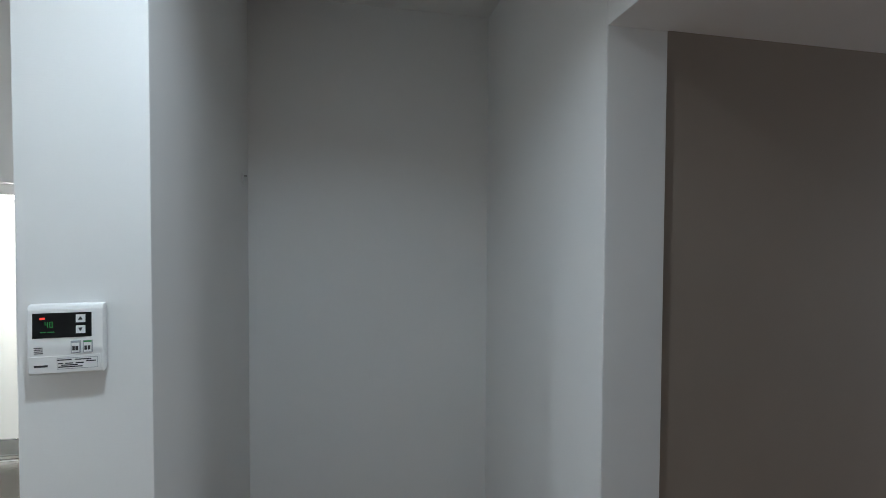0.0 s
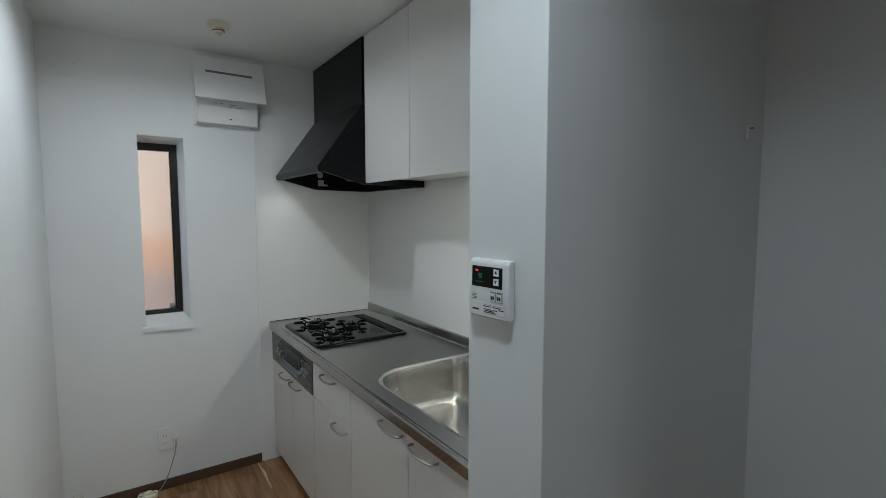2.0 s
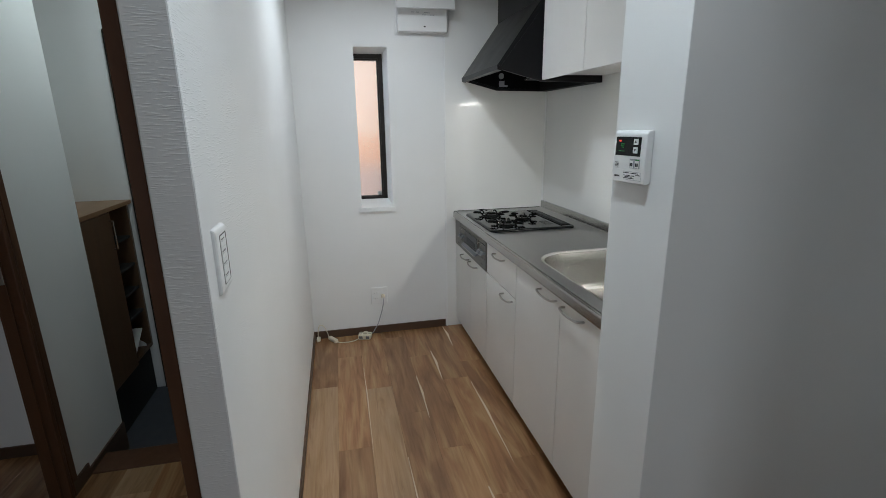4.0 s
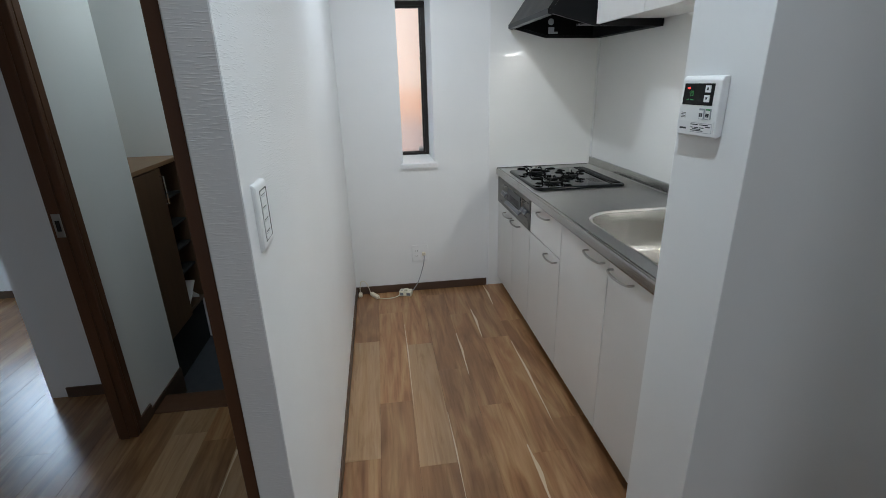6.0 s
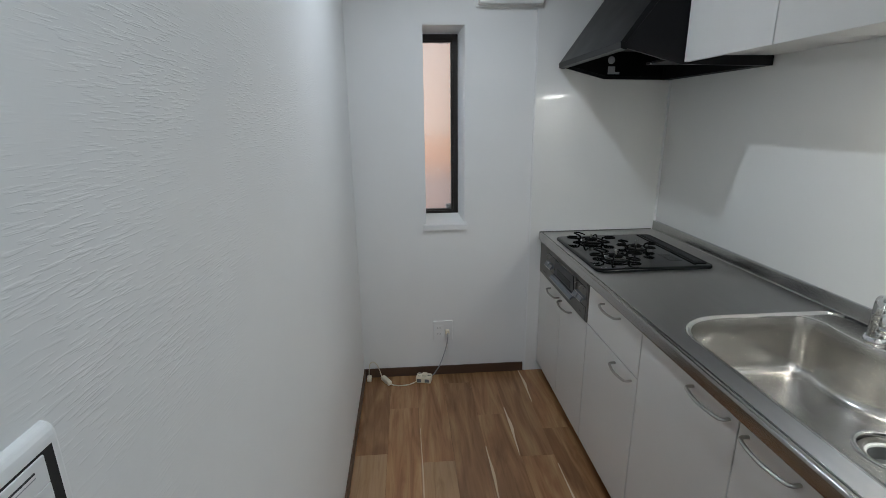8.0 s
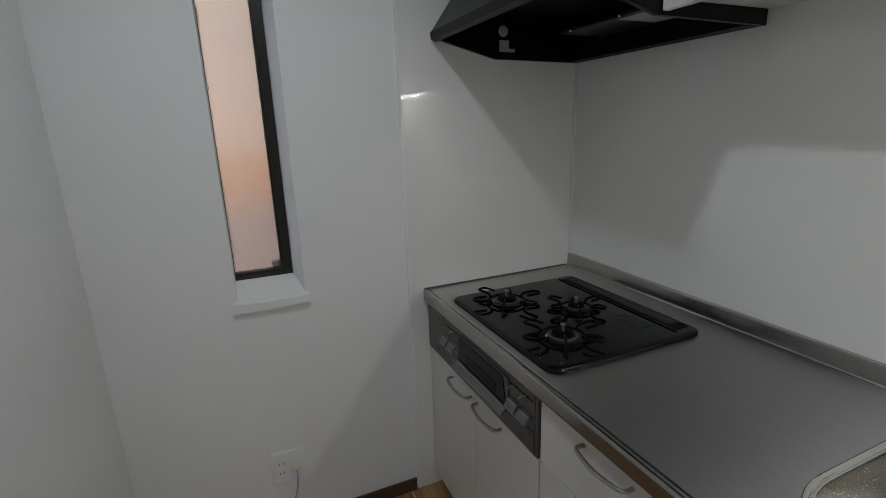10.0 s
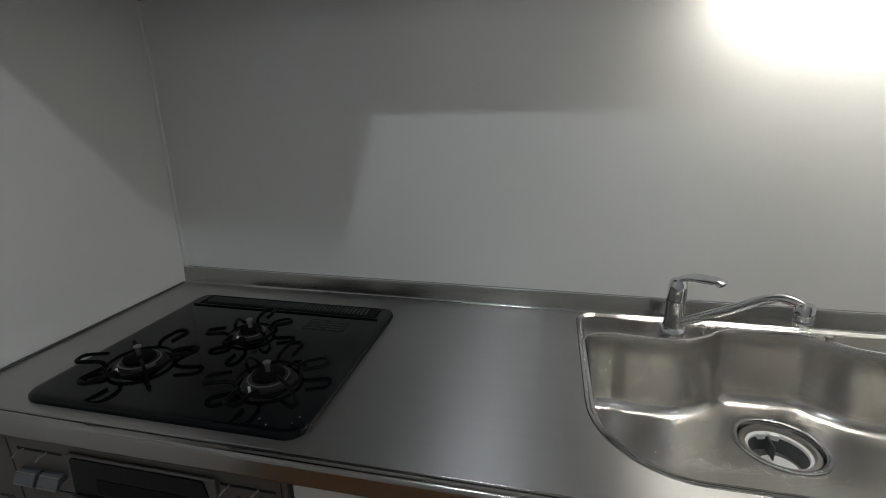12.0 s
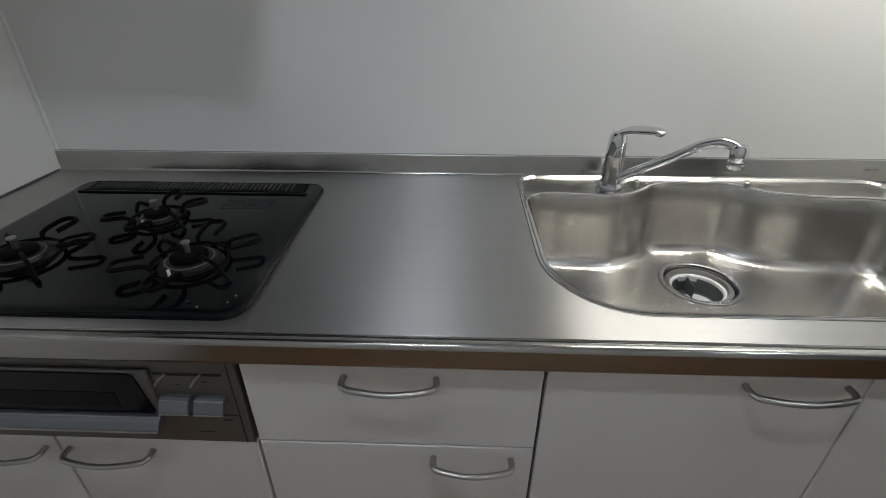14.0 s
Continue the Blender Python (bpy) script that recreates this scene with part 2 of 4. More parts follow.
# obscured window glass
FROST = material("figured_glass", (0.95, 0.95, 0.95), 0.14)
bsdf(FROST).inputs["Transmission Weight"].default_value = 1.0
relief(FROST, 150.0, 0.8, 0.004)


# what is seen through the windows, lit by their own glow: a terracotta house wall, and open daylight
OUTSIDE = material("outside_wall", (0.5, 0.3, 0.2), 0.8)
height = node(OUTSIDE, "ShaderNodeSeparateXYZ")
link(OUTSIDE, coords(OUTSIDE), height.inputs[0])
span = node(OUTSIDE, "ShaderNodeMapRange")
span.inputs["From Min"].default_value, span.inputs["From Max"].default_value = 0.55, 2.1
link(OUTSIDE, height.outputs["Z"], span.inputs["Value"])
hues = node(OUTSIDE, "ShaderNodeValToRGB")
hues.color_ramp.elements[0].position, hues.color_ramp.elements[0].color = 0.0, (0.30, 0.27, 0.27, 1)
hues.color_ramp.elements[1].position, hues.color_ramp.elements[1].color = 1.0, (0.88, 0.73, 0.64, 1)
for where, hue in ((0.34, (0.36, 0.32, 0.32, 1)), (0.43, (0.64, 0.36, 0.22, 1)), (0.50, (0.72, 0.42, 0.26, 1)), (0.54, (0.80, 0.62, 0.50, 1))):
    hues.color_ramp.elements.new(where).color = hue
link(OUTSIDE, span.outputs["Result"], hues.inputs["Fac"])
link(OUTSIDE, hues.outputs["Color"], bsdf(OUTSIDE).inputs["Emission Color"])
# emission stands in for the sun on this wall
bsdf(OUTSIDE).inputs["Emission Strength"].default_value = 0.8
DAYLIGHT = material("open_daylight", (0.8, 0.85, 0.9), 0.9)
bsdf(DAYLIGHT).inputs["Emission Color"].default_value = (0.80, 0.90, 1.0, 1)
bsdf(DAYLIGHT).inputs["Emission Strength"].default_value = 6.0

# ---- building helpers ----
WORLD_AT = {}


def thing(name, at, label, category, group="", kind=""):
    ob = new(name)
    ob.empty_display_size = 0.05
    ob.location = at
    WORLD_AT[ob.name] = Vector(at)
    return tagged(ob, label, category, group, kind)


def mesh_of(name, bm, mat, smooth=False):
    me = bpy.data.meshes.new(name)
    bmesh.ops.recalc_face_normals(bm, faces=bm.faces)
    bm.normal_update()
    if all(abs(f.normal.z) > 0.99 for f in bm.faces) and sum(f.normal.z for f in bm.faces) < 0:
        bmesh.ops.reverse_faces(bm, faces=bm.faces)
    if smooth:
        for f in bm.faces:
            f.smooth = True
        for e in bm.edges:
            if len(e.link_faces) == 2 and e.calc_face_angle(0) > radians(40):
                e.smooth = False
    if mat is STEEL:
        uv = bm.loops.layers.uv.new("brushing")
        for f in bm.faces:
            for corner in f.loops:
                corner[uv].uv = (corner.vert.co.x + corner.vert.co.z, corner.vert.co.y)
    bm.to_mesh(me)
    bm.free()
    me.materials.append(mat)
    return me


def part(name, bm, mat, parent=None, label="", smooth=False):
    """Links a bmesh, drawn in world coordinates, as one mesh object under a thing or a part."""
    ob = new(name, mesh_of(name, bm, mat, smooth))
    if parent is not None:
        ob.parent = parent
        ob.matrix_parent_inverse = Matrix.Translation(-WORLD_AT.get(parent.name, Vector((0, 0, 0))))
    if label:
        ob["label"] = label
    return ob


def box(x0, x1, y0, y1, z0, z1, bevel=0.0, segments=2, bm=None):
    bm = bm or bmesh.new()
    m = Matrix.LocRotScale(((x0 + x1) / 2, (y0 + y1) / 2, (z0 + z1) / 2), None, (abs(x1 - x0), abs(y1 - y0), abs(z1 - z0)))
    made = bmesh.ops.create_cube(bm, size=1.0, matrix=m)
    if bevel:
        edges = {e for v in made["verts"] for e in v.link_edges}
        bmesh.ops.bevel(bm, geom=list(edges), offset=bevel, segments=segments, affect="EDGES", profile=0.5)
    return bm


def prism(profile, axis, a, b, bevel=0.0):
    """Extrudes a polygon along an axis; profile points are the other two coordinates in xyz order."""
    bm = bmesh.new()
    def at(p, v):
        c = list(p)
        c.insert("xyz".index(axis), v)
        return bm.verts.new(c)
    lo, hi = [at(p, a) for p in profile], [at(p, b) for p in profile]
    bm.faces.new(lo), bm.faces.new(hi[::-1])
    for i in range(len(profile)):
        j = (i + 1) % len(profile)
        bm.faces.new((lo[i], hi[i], hi[j], lo[j]))
    bmesh.ops.recalc_face_normals(bm, faces=bm.faces)
    if bevel:
        bmesh.ops.bevel(bm, geom=list(bm.edges), offset=bevel, segments=2, affect="EDGES", profile=0.5)
    return bm


def round_rect(x0, x1, y0, y1, r, n=6):
    pts = []
    for cx, cy, a in ((x1 - r, y1 - r, 0), (x0 + r, y1 - r, 90), (x0 + r, y0 + r, 180), (x1 - r, y0 + r, 270)):
        for i in range(n + 1):
            t = radians(a + 90 * i / n)
            pts.append((cx + r * math.cos(t), cy + r * math.sin(t)))
    return pts


def lathe(profile, at, axis=(0, 0, 1), n=32, bm=None):
    """Turns (radius, height) pairs about an axis through a point."""
    bm = bm or bmesh.new()
    turn = Vector((0, 0, 1)).rotation_difference(Vector(axis)).to_matrix().to_4x4()
    m = Matrix.Translation(at) @ turn
    rings = []
    for r, h in profile:
        if r < 1e-6:
            rings.append([bm.verts.new(m @ Vector((0, 0, h)))])
        else:
            rings.append([bm.verts.new(m @ Vector((r * math.cos(2 * math.pi * i / n), r * math.sin(2 * math.pi * i / n), h))) for i in range(n)])
    for a, b in zip(rings, rings[1:]):
        for i in range(n):
            j = (i + 1) % n
            loop = [a[i % len(a)], a[j % len(a)], b[j % len(b)], b[i % len(b)]]
            face = list(dict.fromkeys(loop))
            if len(face) > 2:
                bm.faces.new(face)
    return bm


def tube(points, radius, n=10, bm=None, closed=False, flat=1.0):
    """A round bar along points; radius may be one number or one a point. flat squeezes it in height."""
    bm = bm or bmesh.new()
    pts = [Vector(p) for p in points]
    radii = radius if isinstance(radius, (list, tuple)) else [radius] * len(pts)
    rings, up = [], None
    for i, p in enumerate(pts):
        a = pts[i - 1] if i or closed else p
        b = pts[(i + 1) % len(pts)] if i + 1 < len(pts) or closed else p
        d = (b - a).normalized()
        if up is None:
            up = Vector((0, 0, 1)) if abs(d.z) < 0.9 else Vector((1, 0, 0))
        side = d.cross(up).normalized()
        up = side.cross(d).normalized()
        rings.append([bm.verts.new(p + radii[i] * (math.cos(2 * math.pi * k / n) * side + flat * math.sin(2 * math.pi * k / n) * up)) for k in range(n)])
    pairs = list(zip(rings, rings[1:])) + ([(rings[-1], rings[0])] if closed else [])
    for a, b in pairs:
        for k in range(n):
            bm.faces.new((a[k], a[(k + 1) % n], b[(k + 1) % n], b[k]))
    if not closed:
        bm.faces.new(rings[0][::-1]), bm.faces.new(rings[-1])
    return bm


def curve(points, steps=8):
    """A smooth line through points."""
    pts = [Vector(p) for p in points]
    out = []
    for i in range(len(pts) - 1):
        p0, p1, p2, p3 = pts[max(i - 1, 0)], pts[i], pts[i + 1], pts[min(i + 2, len(pts) - 1)]
        for k in range(steps):
            t = k / steps
            out.append(0.5 * (2 * p1 + (p2 - p0) * t + (2 * p0 - 5 * p1 + 4 * p2 - p3) * t * t + (3 * p1 - p0 - 3 * p2 + p3) * t ** 3))
    return out + [pts[-1]]


def setting(name, bm, mat, label="", category=""):
    ob = part(name, bm, mat)
    return tagged(ob, label, category, kind="structure")


def boxes(*rows):
    bm = bmesh.new()
    for r in rows:
        box(*r, bm=bm)
    return bm

# ---- the shell ----
H = 2.37
WX0, WX1, WZ0, WZ1 = 0.378, 0.590, 0.905, 1.905
wall_north = setting("wall_north", boxes((-0.085, WX0, 0, 0.20, -0.02, H), (WX1, 1.85, 0, 0.20, -0.02, H), (WX0, WX1, 0, 0.20, -0.02, WZ0), (WX0, WX1, 0, 0.20, WZ1, H)), PAPER, "white embossed wallpaper on the kitchen's end wall", "wall")
wall_east = setting("wall_east", box(1.668, 1.85, -2.108, 0, -0.02, H), PAPER, "white wall behind the kitchen counter", "wall")
wall_pier = setting("wall_pier", prism([(0.886, -2.108), (0.904, -2.305), (1.85, -2.305), (1.85, -2.108)], "z", -0.02, H, 0.0016), PAPER, "white wallpapered wall end beside the sink", "wall")
wall_alcove = setting("wall_alcove", box(1.75, 1.85, -3.18, -2.305, -0.02, H), PAPER, "white back wall of the empty refrigerator alcove", "wall")
wall_alcove_south = setting("wall_alcove_south", box(0.90, 1.85, -3.325, -3.18, -0.02, H, 0.003), PAPER, "white side wall of the refrigerator alcove", "wall")
wall_left = setting("wall_left", prism([(-0.085, 0.0), (0.0, 0.0), (0.008, -2.30), (-0.062, -2.30)], "z", -0.02, H, 0.003), RIBBED_PAPER, "white embossed wallpaper on the partition wall", "wall")
wall_brown = setting("wall_brown", box(0.915, 1.0, -6.5, -3.325, -0.02, 2.06), BROWN_PAPER, "brown wallpapered wall under the lowered ceiling", "wall")
header = setting("header", box(-0.40, 0.90, -3.325, -3.18, 1.975, H, 0.002), PAPER, "white header over the passage", "wall")
soffit = setting("soffit", box(-0.40, 0.93, -6.5, -3.325, 1.985, H), PAPER, "lowered white ceiling over the passage", "ceiling")
ceiling = setting("ceiling", boxes((-3.3, -1.44, -6.6, 0.54, H, H + 0.1), (-1.44, 1.85, -6.6, 0.20, H, H + 0.1)), CEILING, "white papered ceiling", "ceiling")
floor = setting("floor", boxes((-0.085, 1.85, -2.8, 0, -0.12, -0.011), (-1.0, -0.085, -2.8, -1.14, -0.12, -0.011), (-3.3, -1.0, -2.8, 0.42, -0.12, -0.011)), GROOVE, "brown oak board floor with pale sapwood streaks", "floor")
floor_living = setting("floor_living", box(-3.3, 1.85, -6.6, -2.8, -0.12, 0.0), FLOOR, "brown oak board floor of the living room", "floor")
porch_floor = setting("porch_floor", box(-1.36, -0.086, -1.0, -0.09, -0.16, -0.12), TILE, "dark grey entrance floor, one step down", "floor")
porch_step = setting("porch_step", box(-0.89, -0.085, -1.14, -1.0, -0.12, 0.004, 0.004), TRIM, "dark wooden edge of the entrance step", "step")
wall_south = setting("wall_south", boxes((-3.3, -0.52, -6.6, -6.5, -0.02, H), (0.42, 1.0, -6.6, -6.5, -0.02, H), (-0.52, 0.42, -6.6, -6.5, -0.02, 0.18), (-0.52, 0.42, -6.6, -6.5, 2.02, H)), PAPER, "white living room wall with a tall window opening", "wall")
wall_west = setting("wall_west", box(-3.4, -3.3, -6.6, 0.54, -0.02, H), PAPER, "white wall", "wall")
# hall and side room
wall_hall = setting("wall_hall", box(-0.955, -0.89, -1.265, -0.80, -0.14, H, 0.002), PAPER, "white wall end between hall and side room", "wall")
wall_niche = setting("wall_niche", box(-1.36, -0.955, -0.93, -0.80, -0.14, H), PAPER, "white wall behind the doorway", "wall")
wall_niche_back = setting("wall_niche_back", box(-1.44, -1.36, -0.93, -0.09, -0.14, H), PAPER, "white wall behind the shoe cabinet", "wall")
wall_entrance = setting("wall_entrance", boxes((-1.36, -0.895, -0.20, -0.09, -0.14, H), (-0.895, -0.086, -0.20, -0.09, 1.93, H)), PAPER, "white wall beside the entrance door", "wall")
wall_side = setting("wall_side", boxes((-3.3, -2.95, 0.42, 0.54, -0.02, H), (-2.15, -1.44, 0.42, 0.54, -0.02, H), (-2.95, -2.15, 0.42, 0.54, -0.02, 0.6), (-2.95, -2.15, 0.42, 0.54, 1.7, H)), PAPER, "white side room wall with a window", "wall")
wall_living = setting("wall_living", box(-3.3, -1.85, -1.265, -1.15, -0.02, H), PAPER, "white wall beside the side room's doorway", "wall")
wall_over_door = setting("wall_over_door", box(-1.85, -0.956, -1.265, -1.15, 2.06, H), PAPER, "white wall over the side room's doorway", "wall")

# skirting, door posts and linings
baseboard = setting("baseboard", box(0.008, 0.936, -0.009, 0.0, 0.0, 0.055, 0.002), BASE, "dark brown skirting board", "skirting board")
baseboard_left = setting("baseboard_left", prism([(0.0, 0.0), (0.008, 0.0), (0.015, -2.298), (0.007, -2.298)], "z", 0.0, 0.055, 0.0015), BASE, "dark brown skirting board", "skirting board")
baseboard_pier = setting("baseboard_pier", boxes((0.896, 1.75, -2.313, -2.305, 0, 0.055), (1.742, 1.75, -3.18, -2.313, 0, 0.055), (0.892, 1.742, -3.18, -3.172, 0, 0.055), (0.892, 0.90, -3.325, -3.18, 0, 0.055)), BASE, "dark brown skirting board round the alcove", "skirting board")
baseboard_hall = setting("baseboard_hall", boxes((-0.89, -0.882, -1.262, -1.14, 0, 0.06), (-0.89, -0.882, -1.14, -0.80, -0.12, 0.030)), BASE, "dark brown skirting board in the hall", "skirting board")
baseboard_side = setting("baseboard_side", boxes((-1.36, -0.965, -0.938, -0.93, 0, 0.055), (-3.3, -1.44, 0.412, 0.42, 0, 0.055)), BASE, "dark brown skirting board in the side room", "skirting board")
kick = setting("kick_board", box(1.062, 1.075, -2.106, -0.004, 0.0, 0.062), BASE, "dark brown plinth under the base cabinets", "plinth")

door_1 = thing("door_1", (-0.105, -2.23, 0), "dark brown wooden doorway lining beside the partition", "door frame", kind="structure")
part("door_lining", prism([(-0.064, -2.293), (-0.0885, -2.293), (-0.0955, -2.16), (-0.071, -2.16)], "z", 0.0, 2.05, 0.002), TRIM, door_1)
part("door_stop", box(-0.103, -0.093, -2.225, -2.18, 0.0, 2.05, 0.002), TRIM, door_1)
door_2 = thing("door_2", (-0.94, -1.28, 0), "dark brown wooden door post with a steel strike plate", "door frame", kind="structure")
post = part("door_post", box(-0.955, -0.884, -1.29, -1.267, 0.0, 2.06, 0.004), TRIM, door_2)
part("hall_casing", box(-0.8895, -0.8825, -1.2665, -1.232, 0.0, 2.06, 0.002), TRIM, door_2)
part("casing", box(-0.953, -0.915, -1.296, -1.290, 0.0, 2.06, 0.002), TRIM, door_2)
part("door_lining", box(-0.963, -0.956, -1.288, -1.14, 0.0, 2.06, 0.002), TRIM, door_2)
part("door_lining", box(-1.84, -1.81, -1.292, -1.14, 0.0, 2.06, 0.003), TRIM, door_2)
part("door_head", box(-1.81, -0.964, -1.292, -1.14, 2.025, 2.058, 0.003), TRIM, door_2)
plate = part("strike_plate", box(-0.946, -0.917, -1.299, -1.2965, 0.915, 1.003, 0.001), NICKEL, door_2, "satin steel strike plate")
part("latch_hole", box(-0.938, -0.924, -1.3005, -1.299, 0.938, 0.978), SHADE_DARK, plate)

door_3 = thing("door_3", (-0.49, -0.15, -0.12), "closed dark entrance door with a long pull handle", "door", kind="structure")
slab = part("door_leaf", box(-0.865, -0.115, -0.185, -0.140, -0.11, 1.90, 0.003), SASH, door_3)
part("door_frame", boxes((-0.894, -0.866, -0.215, -0.12, -0.12, 1.929), (-0.114, -0.087, -0.215, -0.12, -0.12, 1.929), (-0.866, -0.114, -0.215, -0.12, 1.901, 1.929)), SASH, door_3)
for z in (0.08, 0.38, 0.68, 0.98, 1.28, 1.58):
    part("panel", box(-0.70, -0.20, -0.191, -0.185, z, z + 0.26, 0.002), SASH, slab)
part("pull_handle", tube([(-0.835, -0.186, 0.84), (-0.835, -0.225, 0.85), (-0.835, -0.225, 1.06), (-0.835, -0.186, 1.07)], 0.008, 8), CHROME, slab, "bright metal pull handle")

# windows
window_1 = thing("window_1", (0.484, 0.1, WZ0), "narrow dark bronze window with frosted glass", "window", kind="structure")
FY = 0.135
FX1, FZ0, FZ1 = 0.565, 0.944, 1.879
part("window_frame", boxes((WX0 - 0.02, WX0 + 0.002, FY, FY + 0.05, WZ0, WZ1), (FX1 - 0.026, WX1 + 0.01, FY, FY + 0.05, WZ0, WZ1), (WX0 + 0.002, FX1 - 0.026, FY, FY + 0.05, FZ1 - 0.028, WZ1), (WX0 + 0.002, FX1 - 0.026, FY, FY + 0.05, WZ0, FZ0 + 0.014)), SASH, window_1)
part("sash", boxes((FX1 - 0.036, FX1 - 0.026, FY + 0.010, FY + 0.04, FZ0 + 0.014, FZ1 - 0.028), (WX0 + 0.002, FX1 - 0.036, FY + 0.010, FY + 0.04, FZ1 - 0.038, FZ1 - 0.028), (WX0 + 0.002, FX1 - 0.036, FY + 0.010, FY + 0.04, FZ0 + 0.014, FZ0 + 0.020)), SASH, window_1)
pane = part("pane", box(WX0 + 0.002, FX1 - 0.036, FY + 0.022, FY + 0.028, FZ0 + 0.020, FZ1 - 0.038), FROST, window_1, "figured frosted glass")
pane.visible_shadow = False
part("window_sill", prism([(-0.016, WZ0 - 0.028), (-0.016, WZ0 + 0.001), (-0.012, WZ0 + 0.005), (FY - 0.001, FZ0), (FY - 0.001, WZ0 - 0.028)], "x", WX0 - 0.016, WX1 + 0.010, 0.0015), PLASTIC, window_1, "white window sill")
part("side_lining", prism([(WX1, 0.003), (WX1 - 0.004, 0.003), (FX1, FY - 0.001), (WX1, FY - 0.001)], "z", FZ0 - 0.03, WZ1), PLASTIC, window_1)
part("top_lining", prism([(0.003, WZ1), (0.003, WZ1 - 0.004), (FY - 0.001, FZ1), (FY - 0.001, WZ1)], "x", WX0, WX1 - 0.004), PLASTIC, window_1)
part("catch", box(0.500, 0.530, FY + 0.032, FY + 0.048, FZ0 + 0.020, FZ0 + 0.046, 0.006), NICKEL, window_1, "metal catch behind the frosted glass")
outside = setting("backdrop", box(0.15, 1.2, 0.46, 0.48, 0.2, 2.2), OUTSIDE, "terracotta wall of the neighbouring house, glowing in place of sunlight", "backdrop")
window_2 = thing("window_2", (-2.55, 0.46, 0.6), "side room window with a dark sill", "window", kind="structure")
part("window_frame", boxes((-2.95, -2.92, 0.45, 0.5, 0.6, 1.7), (-2.18, -2.15, 0.45, 0.5, 0.6, 1.7), (-2.92, -2.18, 0.45, 0.5, 1.66, 1.7), (-2.92, -2.18, 0.45, 0.5, 0.6, 0.64)), SASH, window_2)
part("window_sill", box(-2.98, -2.12, 0.395, 0.45, 0.565, 0.6, 0.003), TRIM, window_2, "dark wooden window sill")
backdrop_side = setting("backdrop_side", box(-4.2, -1.0, 2.2, 2.22, -0.4, 3.2), DAYLIGHT, "bright daylight outside the side room", "backdrop")

# glossy panels behind the cooker and sink
panel_north = setting("panel_north", box(0.952, 1.664, -0.004, 0.001, 0.0, H, 0.0), PANEL, "glossy white kitchen panel beside the cooker", "wall panel")
panel_east = setting("panel_east", box(1.660, 1.669, -2.106, -0.006, 0.80, 1.72), PANEL, "glossy white splashback panel behind the counter", "wall panel")
part_seal = setting("panel_trim", boxes((0.944, 0.953, -0.006, 0.0, 0.0, H), (1.652, 1.660, -0.012, -0.004, 0.90, H)), PLASTIC, "white edge trim of the kitchen panels", "trim")
wall_east_upper = setting("panel_cover", box(1.660, 1.668, -2.106, -0.006, 1.72, H), PAPER, "white wall above the splashback", "wall")

# ---- the kitchen counter ----
def bow_handle(y0, y1, z, parent):
    """A bowed bar handle on a front at x = 1.018."""
    m = (y0 + y1) / 2
    pts = curve([(1.017, y0, z), (1.000, y0, z), (0.991, y0 + (y1 - y0) * 0.10, z - 0.001), (0.984, m, z - 0.002), (0.991, y1 - (y1 - y0) * 0.10, z - 0.001), (1.000, y1, z), (1.017, y1, z)], 6)
    return part("handle", tube(pts, 0.0051, 10, flat=0.85), NICKEL, parent, "bowed satin nickel bar handle", True)


def front(name, y0, y1, z0, z1, parent, handle):
    ob = part(name, box(1.018, 1.037, y1, y0, z0, z1, 0.0018), DOOR_WHITE, parent)
    bow_handle(*handle, ob)
    return ob


def carcass(parent, y0, y1, z1=0.806):
    bm = boxes((1.038, 1.64, y1, y1 + 0.016, 0.062, z1), (1.038, 1.64, y0 - 0.016, y0, 0.062, z1), (1.038, 1.64, y1 + 0.016, y0 - 0.016, 0.062, 0.078), (1.62, 1.64, y1 + 0.016, y0 - 0.016, 0.078, z1))
    # carcass is near-black: the shade between the fronts is put into its colour
    part("body", bm, SHADE_DARK, parent, "cabinet carcass, coloured dark for the shade in the front gaps")


cooker_cabinet = thing("base_cabinet", (1.3, -0.36, 0.0), "white base cabinet with two doors below the cooker", "cabinet", "kitchen base cabinets")
carcass(cooker_cabinet, -0.006, -0.717, 0.62)
front("door", -0.008, -0.3725, 0.066, 0.622, cooker_cabinet, (-0.215, -0.352, 0.596))
front("door", -0.3765, -0.7150, 0.066, 0.622, cooker_cabinet, (-0.394, -0.535, 0.596))
drawer_cabinet = thing("base_cabinet", (1.3, -0.94, 0.0), "white base cabinet with a drawer above a deep drawer", "cabinet", "kitchen base cabinets")
carcass(drawer_cabinet, -0.719, -1.165)
front("drawer", -0.7205, -1.1630, 0.629, 0.8055, drawer_cabinet, (-0.873, -1.008, 0.775))
front("drawer", -0.7205, -1.1630, 0.066, 0.6255, drawer_cabinet, (-1.003, -1.128, 0.600))
sink_cabinet = thing("base_cabinet", (1.3, -1.63, 0.0), "white sink cabinet with two doors beside the wall end", "cabinet", "kitchen base cabinets")
carcass(sink_cabinet, -1.167, -2.104)
front("door", -1.1680, -1.6190, 0.066, 0.8055, sink_cabinet, (-1.448, -1.590, 0.778))
front("door", -1.6225, -2.1030, 0.066, 0.8055, sink_cabinet, (-1.655, -1.797, 0.778))

# worktop of folded steel: flat top with the sink's opening, rolled front, upstand at the back
SY0, SY1, SX0, SX1 = -2.065, -1.181, 1.080, 1.645


